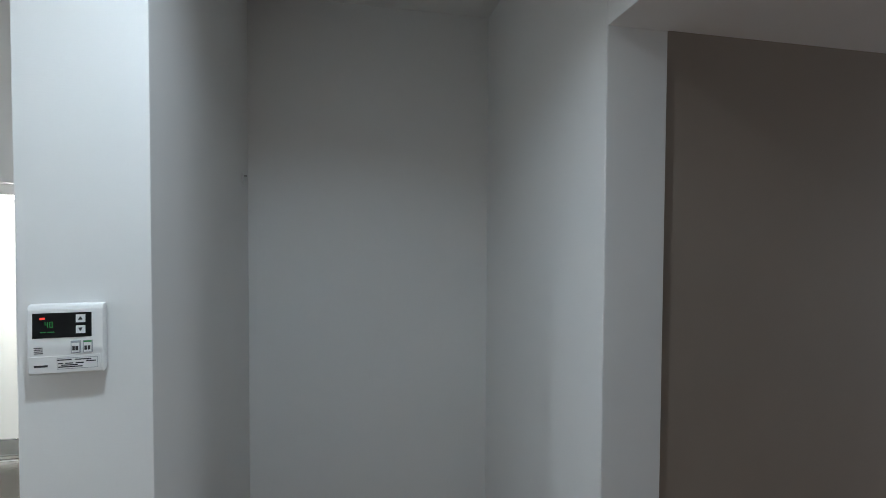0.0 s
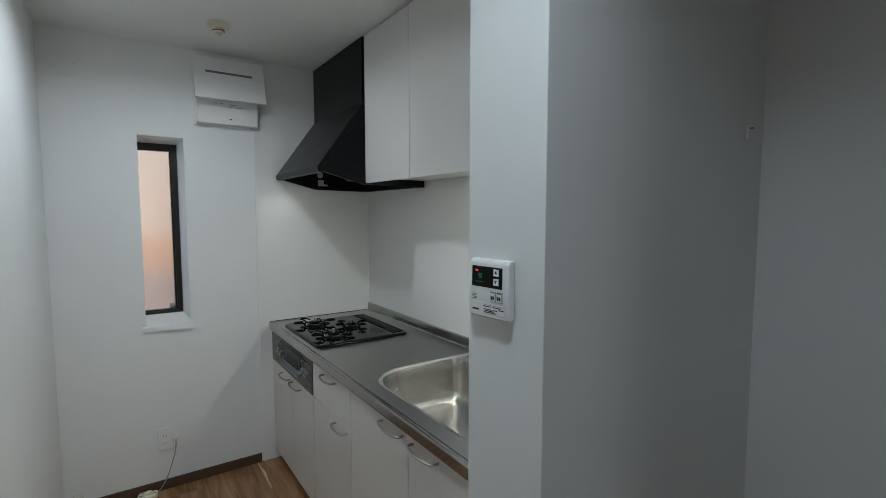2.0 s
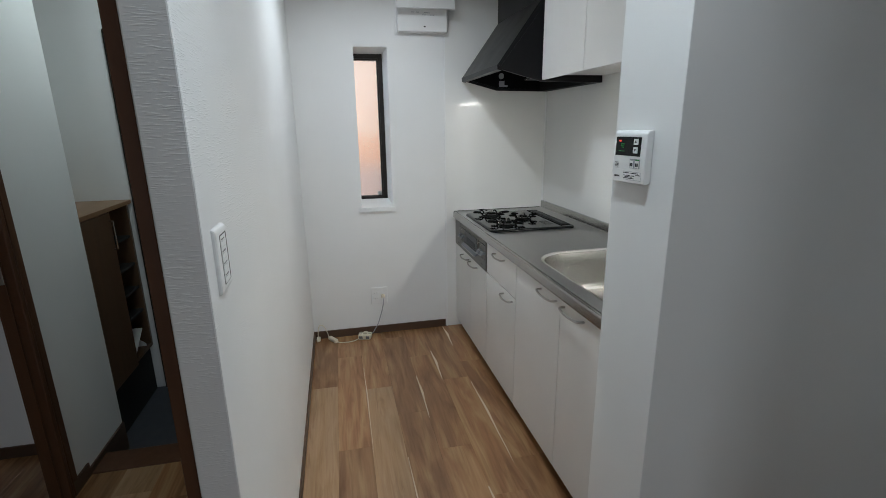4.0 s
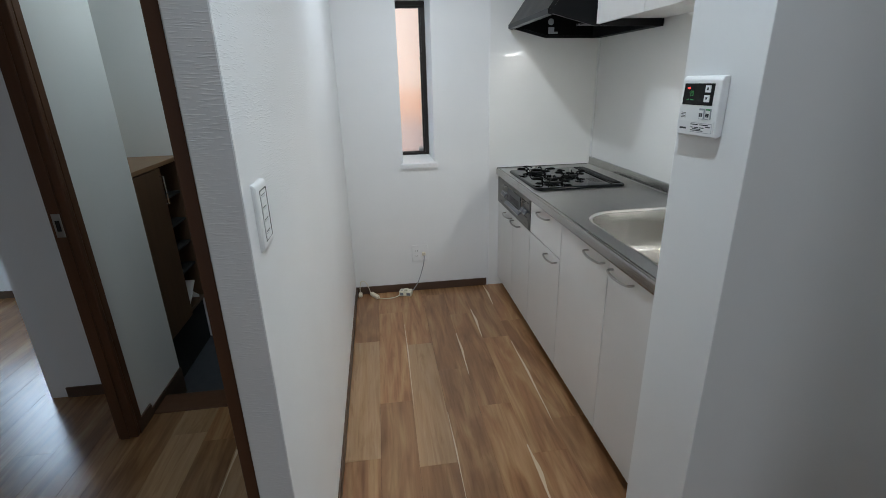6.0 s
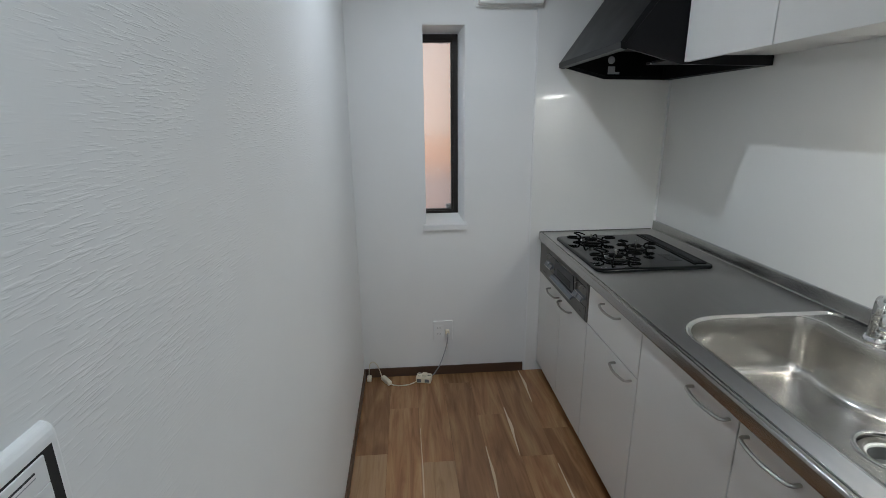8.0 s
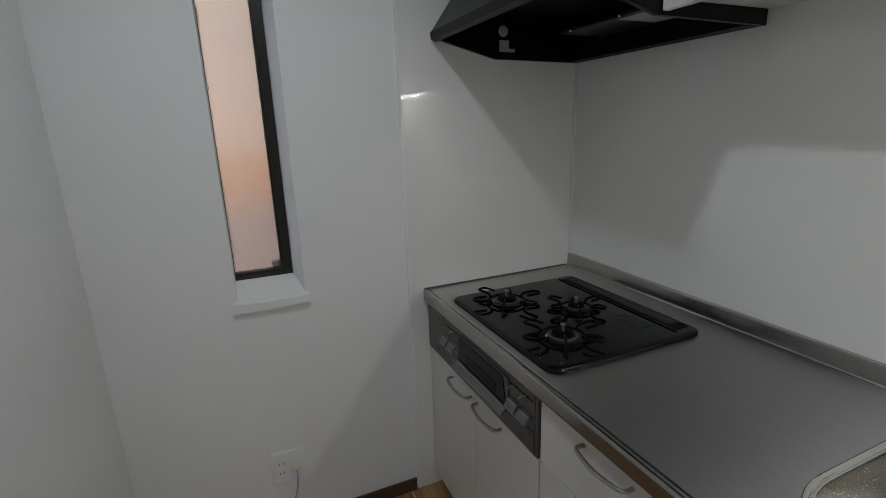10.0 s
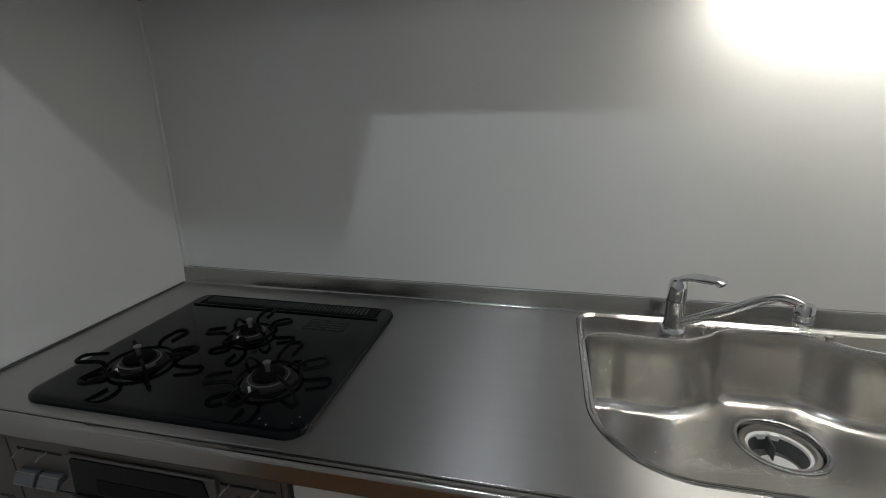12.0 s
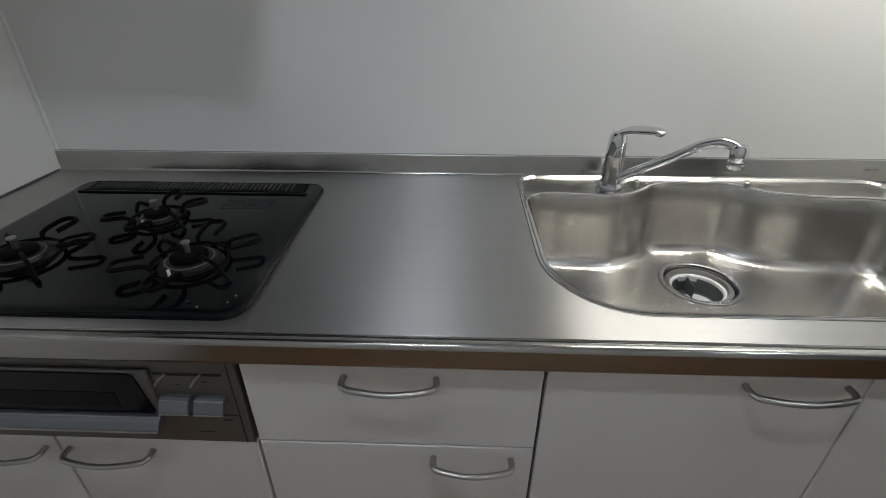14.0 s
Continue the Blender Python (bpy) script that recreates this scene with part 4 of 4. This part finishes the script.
part("lamp_lens", lathe([(0.0, 0.004), (0.015, 0.003), (0.0185, 0.0), (0.0185, -0.004)], (1.327, HY1 - 0.017, 1.735), (0, -1, 0), 24), GREY_PLASTIC, hood, "unlit round lamp lens", True)
part("label_plate", boxes((1.312, 1.348, HY1 - 0.020, HY1 - 0.0165, 1.668, 1.705), (1.348, 1.372, HY1 - 0.020, HY1 - 0.0165, 1.668, 1.679)), GREY_PLASTIC, hood, "grey instruction plate")
for x, y in ((1.395, -0.30), (1.395, -0.50)):
    part("screw", lathe([(0.0, -0.003), (0.004, -0.002), (0.005, 0.002)], (x, y, 1.690), n=10), CHROME, hood)
part("switch_badge", box(1.118, 1.124, -0.630, -0.590, 1.776, 1.786, 0.001), GREY_PLASTIC, hood, "small grey switch mark")

for y0, y1 in ((-0.720, -1.1505), (-1.1525, -1.6105), (-1.6125, -2.102)):
    cab = thing("wall_cabinet", (1.48, (y0 + y1) / 2, 1.67), "white wall cabinet with a plain handleless door", "cabinet", "kitchen wall cabinets")
    part("body", boxes((1.327, 1.655, y1, y1 + 0.015, 1.676, 2.364), (1.327, 1.655, y0 - 0.015, y0, 1.676, 2.364), (1.327, 1.655, y1 + 0.015, y0 - 0.015, 1.676, 1.692), (1.327, 1.655, y1 + 0.015, y0 - 0.015, 2.348, 2.364), (1.64, 1.655, y1 + 0.015, y0 - 0.015, 1.692, 2.348)), DOOR_WHITE, cab)
    part("door", box(1.306, 1.325, y1 + 0.0005, y0 - 0.0005, 1.652, 2.362, 0.0016), DOOR_WHITE, cab)
strip = thing("strip_light", (1.585, -1.745, 1.655), "slim lit white strip light under a wall cabinet", "strip light")
part("housing", box(1.552, 1.618, -2.070, -1.420, 1.640, 1.675, 0.004), PLASTIC, strip)
part("diffuser", box(1.570, 1.600, -2.060, -1.430, 1.629, 1.641, 0.003), TUBE, strip, "glowing white diffuser")

# lamps in the ceiling; the third, over the hall, is unseen and added as fill
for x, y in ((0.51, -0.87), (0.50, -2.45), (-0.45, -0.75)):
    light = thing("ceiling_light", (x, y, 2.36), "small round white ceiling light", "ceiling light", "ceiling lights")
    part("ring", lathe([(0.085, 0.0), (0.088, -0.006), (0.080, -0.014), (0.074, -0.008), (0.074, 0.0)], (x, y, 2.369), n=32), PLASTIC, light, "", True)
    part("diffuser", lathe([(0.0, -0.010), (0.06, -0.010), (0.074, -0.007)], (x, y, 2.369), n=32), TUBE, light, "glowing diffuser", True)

# ---- small things on walls, ceiling and floor ----
remote = thing("water_heater_remote", (0.89, -2.184, 1.30), "white water heater remote on the wall end", "remote control")
RX = 0.8915
RY0, RY1, RZ0, RZ1 = -2.238, -2.131, 1.298, 1.415
case = part("case", prism([(RX, RZ0 + 0.004), (RX, RZ1), (RX - 0.013, RZ1 - 0.001), (RX - 0.017, RZ1 - 0.008), (RX - 0.0185, RZ0 + 0.045), (RX - 0.0165, RZ0 + 0.002), (RX - 0.013, RZ0)], "y", RY0, RY1, 0.0022), PLASTIC, remote)


def on_remote(name, u0, u1, v0, v1, mat, depth=0.0006, parent=None, label="", lift=0.0):
    """u runs from the left edge, v from the top, both 0 to 1."""
    y0, y1 = RY1 - (RY1 - RY0) * u0, RY1 - (RY1 - RY0) * u1
    z0, z1 = RZ1 - (RZ1 - RZ0) * v1, RZ1 - (RZ1 - RZ0) * v0
    def x(z):
        k = (z - RZ0)
        return RX - 0.0185 + (0.002 * (k - 0.045) / 0.065 if k > 0.045 else 0.002 * (0.045 - k) / 0.045) - lift
    bm = prism([(x(z0) - depth, z0), (x(z1) - depth, z1), (x(z1) + 0.003, z1), (x(z0) + 0.003, z0)], "y", y1, y0)
    return part(name, bm, mat, parent or remote, label)


screen = on_remote("screen", 0.075, 0.845, 0.125, 0.475, GLASS_TOP, 0.0008, None, "black display panel")
on_remote("red_mark", 0.165, 0.235, 0.185, 0.215, LED_RED, 0.0012, screen)


def segment_digits(text, left, top, wide, high, gap):
    on = {"4": "bcfg", "0": "abcdef"}
    t = 0.009
    for i, ch in enumerate(text):
        u = left + i * (wide + gap)
        bars = {"a": (u, u + wide, top, top + t), "g": (u, u + wide, top + high / 2 - t / 2, top + high / 2 + t / 2), "d": (u, u + wide, top + high - t, top + high), "f": (u, u + t, top, top + high / 2), "b": (u + wide - t, u + wide, top, top + high / 2), "e": (u, u + t, top + high / 2, top + high), "c": (u + wide - t, u + wide, top + high / 2, top + high)}
        for name in on[ch]:
            on_remote("digit_segment", *bars[name], LED_GREEN, 0.0012, screen)


segment_digits("40", 0.235, 0.245, 0.040, 0.085, 0.02)
on_remote("digit_segment", 0.18, 0.245, 0.385, 0.397, LED_GREEN, 0.0012, screen)
on_remote("digit_segment", 0.27, 0.36, 0.385, 0.397, LED_GREEN, 0.0012, screen)
for v0, v1, up in ((0.155, 0.265, True), (0.310, 0.420, False)):
    button = on_remote("arrow_button", 0.645, 0.765, v0, v1, PLASTIC, 0.003, screen, "white arrow button")
    for k in range(4):
        s = k / 4 if up else 1 - (k + 1) / 4
        on_remote("arrow_bar", 0.705 - 0.010 - 0.022 * s, 0.705 + 0.010 + 0.022 * s, v0 + 0.03 + 0.011 * k, v0 + 0.03 + 0.011 * (k + 1), INK, 0.0033, button)
for u, mat in ((0.575, GREY_PLASTIC), (0.735, GREY_PLASTIC)):
    key = on_remote("mode_button", u, u + 0.125, 0.525, 0.700, GREY_PLASTIC, 0.0025, None, "grey mode button")
    on_remote("button_face", u + 0.012, u + 0.113, 0.555, 0.690, PLASTIC, 0.0030, key)
    on_remote("button_print", u + 0.022, u + 0.055, 0.60, 0.66, INK, 0.0033, key)
    on_remote("button_print", u + 0.065, u + 0.10, 0.60, 0.66, INK, 0.0033, key)
on_remote("button_lamp", 0.745, 0.85, 0.530, 0.548, LED_GREEN, 0.0030, None)
for k in range(4):
    on_remote("speaker_slot", 0.09, 0.205, 0.605 + 0.026 * k, 0.615 + 0.026 * k, INK, 0.0004)
flap = on_remote("flap", 0.02, 0.955, 0.735, 0.968, PLASTIC, 0.0014, None, "hinged cover flap")
on_remote("maker_mark", 0.09, 0.265, 0.855, 0.885, INK, 0.0017, flap)
on_remote("notice", 0.385, 0.925, 0.765, 0.925, GREY_PLASTIC, 0.0016, flap, "pale printed notice")
on_remote("notice_face", 0.390, 0.920, 0.772, 0.918, PLASTIC, 0.0018, flap)
for u0, u1, v in ((0.39, 0.58, 0.785), (0.62, 0.84, 0.785), (0.40, 0.47, 0.835), (0.49, 0.60, 0.835), (0.63, 0.74, 0.835), (0.40, 0.72, 0.885), (0.77, 0.90, 0.815), (0.44, 0.66, 0.86)):
    on_remote("print_bar", u0, u1, v, v + 0.016, INK, 0.0020, flap)
remote.rotation_euler = (0, 0, radians(5.2))

# light switch on the partition
switch = thing("light_switch", (0.0, -2.2, 1.2), "white wall switch plate with four narrow rockers", "light switch")
SY, SZ = (-2.248, -2.168), (1.134, 1.262)
part("cover_plate", prism([(0.003, SZ[0]), (0.003, SZ[1]), (0.010, SZ[1] - 0.001), (0.0145, SZ[1] - 0.004), (0.0165, SZ[1] - 0.011), (0.0165, SZ[0] + 0.011), (0.0145, SZ[0] + 0.004), (0.010, SZ[0] + 0.001)], "y", SY[0], SY[1], 0.0035), PLASTIC, switch)
# flat dark sheet for the shade in the gap beside the rockers
part("rocker_bay_shade", box(0.0164, 0.0168, -2.2275, -2.1765, 1.151, 1.246), SHADE_DARK, switch)
for k in range(4):
    z = 1.1535 + 0.0228 * k
    rocker = part("rocker", box(0.0160, 0.0182, -2.2265, -2.187, z, z + 0.0223, 0.0006), PLASTIC, switch)
    part("name_bar", box(0.0180, 0.0184, -2.224, -2.198, z + 0.0145, z + 0.0162), INK, rocker)
    part("name_bar", box(0.0180, 0.0184, -2.224, -2.198, z + 0.0112, z + 0.0120), GREY_PLASTIC, rocker)
switch.location.z = 1.194

# wall ventilator with its flap open
fan = thing("wall_ventilator", (0.79, -0.03, 1.99), "white wall ventilator with its cover flap tilted open", "ventilator")
part("housing", box(0.650, 0.962, -0.050, -0.005, 1.986, 2.328, 0.006), PLASTIC, fan)
part("flange", box(0.638, 0.974, -0.006, 0.0, 1.978, 2.336, 0.002), PLASTIC, fan)
cover = part("cover_flap", prism([(-0.048, 2.332), (-0.056, 2.334), (-0.129, 2.104), (-0.121, 2.100)], "x", 0.636, 0.992, 0.002), PLASTIC, fan, "tilted cover flap")
part("cover_slot", prism([(-0.0790, 2.2560), (-0.0815, 2.2565), (-0.0850, 2.2450), (-0.0825, 2.2445)], "x", 0.694, 0.928), SLOT_GREY, cover, "grey slot in the flap")
for x in (0.644, 0.984):
    part("flap_arm", prism([(-0.048, 2.327), (-0.112, 2.112), (-0.048, 2.13)], "x", x - 0.003, x + 0.003), PLASTIC, fan)
for x0, x1, z in ((0.735, 0.755, 2.094), (0.765, 0.785, 2.094), (0.805, 0.880, 2.080), (0.815, 0.850, 2.092)):
    part("vent_slit", box(x0, x1, -0.0508, -0.0495, z, z + 0.0035), GREY_PLASTIC, fan)
part("slider_tab", box(0.828, 0.852, -0.055, -0.0495, 2.079, 2.087, 0.001), PLASTIC, fan)
part("lamp_dot", box(0.812, 0.824, -0.0512, -0.0495, 2.012, 2.019), INK, fan)

blank = thing("blank_wall_plate", (0.114, 0.0, 2.2), "white blanking plate with a small hook", "wall plate")
part("plate", box(0.076, 0.152, -0.0035, 0.0, 2.150, 2.268, 0.0015), PAPER, blank)
part("hook", tube(curve([(0.142, -0.006, 2.215), (0.142, -0.016, 2.213), (0.142, -0.018, 2.203)], 4), 0.0014, 6), NICKEL, blank, "tiny metal hook")

clip = thing("wall_clip", (1.66, -2.305, 1.72), "small white clip on the alcove's side wall", "wall clip")
part("clip_plate", box(1.652, 1.672, -2.310, -2.3045, 1.695, 1.735, 0.002), PLASTIC, clip)
part("pin", lathe([(0.0025, 0.0), (0.0025, 0.008), (0.0, 0.009)], (1.662, -2.310, 1.727), (0, -1, 0), 10), NICKEL, clip)

detector = thing("heat_detector", (0.70, -0.46, 2.36), "cream round heat detector on the ceiling", "heat detector")
part("base", lathe([(0.050, 0.0), (0.050, -0.006), (0.046, -0.014), (0.030, -0.020), (0.0, -0.020)], (0.70, -0.46, 2.370), n=32), OLD_PLASTIC, detector, "", True)
neck = part("neck", lathe([(0.026, -0.018), (0.024, -0.036), (0.019, -0.040), (0.0, -0.040)], (0.70, -0.46, 2.370), n=24), OLD_PLASTIC, detector, "", True)
part("sensor_ring", lathe([(0.0235, -0.030), (0.0265, -0.031), (0.0265, -0.035), (0.0235, -0.036)], (0.70, -0.46, 2.370), n=24), material("red_band", (0.30, 0.06, 0.04), 0.5), neck, "reddish band")
part("sensor_tip", lathe([(0.015, -0.039), (0.013, -0.052), (0.0, -0.054)], (0.70, -0.46, 2.370), n=20), OLD_PLASTIC, neck, "", True)

# outlet, plug and the extension lead on the floor
outlet = thing("power_outlet", (0.462, 0.0, 0.28), "white double power outlet with one plug in it", "power outlet")
part("cover_plate", box(0.405, 0.519, -0.009, 0.0, 0.222, 0.342, 0.003), PLASTIC, outlet)
for z in (0.300, 0.262):
    part("socket_face", box(0.420, 0.458, -0.0102, -0.008, z - 0.012, z + 0.014, 0.001), PLASTIC, outlet)
    for x in (0.432, 0.445):
        part("slot", box(x - 0.0012, x + 0.0012, -0.0108, -0.0100, z - 0.004, z + 0.005), INK, outlet)
plug = thing("plug_lead", (0.36, -0.06, 0.0), "cream extension lead with adapters, plugged in and lying on the floor", "extension lead")
part("plug", box(0.474, 0.498, -0.034, -0.009, 0.268, 0.292, 0.004), OLD_PLASTIC, plug)
part("cord", tube(curve([(0.486, -0.032, 0.275), (0.487, -0.045, 0.262), (0.480, -0.050, 0.215), (0.462, -0.048, 0.150), (0.438, -0.050, 0.085), (0.405, -0.055, 0.035), (0.385, -0.06, 0.018)], 6), 0.0032, 8), GREY_PLASTIC, plug, "grey-looking round cord", True)
def askew(bm):
    bmesh.ops.transform(bm, matrix=pose(0.345, -0.070, 0.0, 0, 0, -14), verts=bm.verts)
    return bm


adapter = part("adapter_block", askew(box(-0.044, 0.044, -0.030, 0.030, 0.0, 0.036, 0.008, 3)), OLD_PLASTIC, plug, "square cream adapter")
for dx, dy in ((-0.026, -0.012), (-0.026, 0.012), (0.030, 0.0)):
    part("socket_slot", askew(box(dx - 0.009, dx + 0.009, dy - 0.0022, dy + 0.0022, 0.0352, 0.0368)), INK, adapter)
part("socket_cap", askew(box(-0.010, 0.018, -0.016, 0.016, 0.0345, 0.047, 0.003)), OLD_PLASTIC, adapter)
for dx in (-0.024, 0.022):
    part("side_socket", askew(box(dx - 0.012, dx + 0.012, -0.0325, -0.029, 0.008, 0.028, 0.002)), SLOT_GREY, adapter, "dark side socket")
part("cord", tube(curve([(0.302, -0.085, 0.010), (0.270, -0.105, 0.005), (0.225, -0.115, 0.004), (0.180, -0.110, 0.004), (0.152, -0.100, 0.010)], 6), 0.003, 8), OLD_PLASTIC, plug, "", True)
bm = box(-0.014, 0.014, -0.045, 0.045, 0.0, 0.024, 0.006)
bmesh.ops.transform(bm, matrix=pose(0.128, -0.065, 0.0, 0, 0, 32), verts=bm.verts)
tap_block = part("inline_socket", bm, OLD_PLASTIC, plug, "long cream socket")
part("cord", tube(curve([(0.100, -0.028, 0.012), (0.092, -0.016, 0.040), (0.075, -0.014, 0.085), (0.052, -0.016, 0.106), (0.034, -0.018, 0.092), (0.028, -0.022, 0.045), (0.028, -0.028, 0.020)], 6), 0.0026, 8), OLD_PLASTIC, plug, "", True)
bm = box(0.016, 0.042, -0.058, -0.012, 0.0, 0.022, 0.005)
part("small_plug", bm, OLD_PLASTIC, plug)

# ---- entrance hall ----
shoe = thing("shoe_cabinet", (-1.13, -0.5, -0.12), "dark brown wooden shoe cabinet with a dark open bay of shelves", "shoe cabinet")
part("top_board", box(-1.355, -0.905, -0.795, -0.204, 1.030, 1.052, 0.002), TOPWOOD, shoe, "lighter brown wooden top")
part("side_panel", box(-1.35, -0.926, -0.795, -0.777, 0.17, 1.029), CABWOOD, shoe)
part("side_panel", box(-1.35, -0.926, -0.222, -0.204, 0.17, 1.029), CABWOOD, shoe)
part("divider", box(-1.35, -0.930, -0.490, -0.474, 0.189, 1.029), CABWOOD, shoe)
part("bottom_board", box(-1.35, -0.926, -0.776, -0.223, 0.17, 0.188), CABWOOD, shoe)
# back board, shelves and plinth: the bay's shade put in as near-black
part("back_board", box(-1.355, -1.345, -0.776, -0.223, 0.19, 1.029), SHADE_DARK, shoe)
door = part("door", box(-0.925, -0.906, -0.793, -0.476, 0.175, 1.026, 0.002), CABWOOD, shoe)
for z in (0.40, 0.54, 0.68, 0.84):
    part("shelf", box(-1.33, -0.935, -0.473, -0.223, z, z + 0.014, 0.001), SHADE_DARK, shoe, "thin shelf, coloured dark for the bay's shade")
part("handle", tube([(-0.906, -0.497, 0.84), (-0.888, -0.497, 0.84), (-0.888, -0.497, 0.985), (-0.906, -0.497, 0.985)], 0.005, 8), CHROME, door, "chrome bar handle")
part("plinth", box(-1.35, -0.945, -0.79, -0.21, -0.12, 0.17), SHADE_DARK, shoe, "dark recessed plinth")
card = thing("folded_card", (-1.0, -0.30, 0.188), "pale folded card standing in the shoe cabinet's open bay", "card")
part("sheet", prism([(-1.12, 0.1885), (-0.940, 0.1885), (-0.940, 0.205), (-1.10, 0.330), (-1.12, 0.330)], "y", -0.262, -0.258, 0.0008), PLASTIC, card)
part("sheet", prism([(-0.405, 0.1885), (-0.401, 0.1885), (-0.262, 0.300), (-0.262, 0.305)], "x", -1.08, -0.945, 0.0006), PLASTIC, card)

# ---- floor boards ----
BW, BL, GAP = 0.150, 0.909, 0.00025
JOINTS = {0: -0.671, 1: -1.238, 2: -0.740, 3: -1.020, 4: -0.420, 5: -0.740, 6: -1.465, -1: -1.10}
cache = {}


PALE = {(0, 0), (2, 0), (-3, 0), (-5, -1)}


def board_mesh(w, l, wood):
    key = (round(w, 4), round(l, 4), wood.name)
    if key not in cache:
        x, y, c = w / 2 - GAP, l / 2 - GAP, 0.0004
        v = [(-x, -y, -0.012), (x, -y, -0.012), (x, y, -0.012), (-x, y, -0.012), (-x, -y, -c), (x, -y, -c), (x, y, -c), (-x, y, -c), (-x + c, -y + c, 0), (x - c, -y + c, 0), (x - c, y - c, 0), (-x + c, y - c, 0)]
        f = [(8, 9, 10, 11)] + [(a, (a + 1) % 4, 4 + (a + 1) % 4, 4 + a) for a in range(4)] + [(4 + a, 4 + (a + 1) % 4, 8 + (a + 1) % 4, 8 + a) for a in range(4)]
        me = bpy.data.meshes.new("board")
        me.from_pydata(v, [], f)
        me.materials.append(wood)
        cache[key] = me
    return cache[key]


rng = random.Random(5)
for col in range(-22, 12):
    x0 = 0.005 + BW * col
    x1 = x0 + BW
    zones = []
    if x0 >= -0.09:
        zones.append((-2.8, 0.0, max(x0, 0.0), min(x1, 1.66)))
    elif x0 >= -1.06:
        zones.append((-2.8, -1.14, max(x0, -0.955), min(x1, 0.0)))
        zones.append((-2.8, -0.93, x0, min(x1, -0.955)))
    elif x0 >= -1.36:
        zones.append((-2.8, -0.93, x0, x1))
    else:
        zones.append((-2.8, 0.42, x0, x1))
    start = JOINTS.get(col, -rng.uniform(0.2, 1.1))
    for y_lo, y_hi, xa, xb in zones:
        if xb - xa < 0.01:
            continue
        cuts = [y for y in (start + BL * k for k in range(-6, 7)) if y_lo + 0.02 < y < y_hi - 0.02]
        cuts = [y_lo] + cuts + [y_hi]
        for a, b in zip(cuts, cuts[1:]):
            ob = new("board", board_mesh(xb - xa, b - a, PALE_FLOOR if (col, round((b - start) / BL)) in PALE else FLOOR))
            ob.location = ((xa + xb) / 2, (a + b) / 2, 0)
            ob.parent = floor

# pale sapwood tongues along board edges
for x, y0, y1, w in ((0.604, -0.66, -1.09, 0.013), (0.747, -0.37, -0.74, 0.016), (0.901, -0.80, -1.50, 0.012), (0.748, -1.60, -1.95, 0.018), (0.308, -0.50, -1.30, 0.006), (0.907, -0.01, -0.34, 0.016), (0.455, -1.35, -1.9, 0.006), (-0.44, -1.25, -1.7, 0.012)):
    bm = bmesh.new()
    n = 9
    left = [bm.verts.new((x + 0.001, y0 + (y1 - y0) * i / n, 0.0006)) for i in range(n + 1)]
    right = [bm.verts.new((x + 0.0012 + w * math.sin(math.pi * min(1.0, 0.12 + 0.88 * i / n)) * (0.8 + 0.2 * math.sin(5 * i)), y0 + (y1 - y0) * i / n, 0.0006)) for i in range(n + 1)]
    for i in range(n):
        bm.faces.new((left[i], left[i + 1], right[i + 1], right[i]))
    part("sapwood_streak", bm, SAPWOOD, floor)
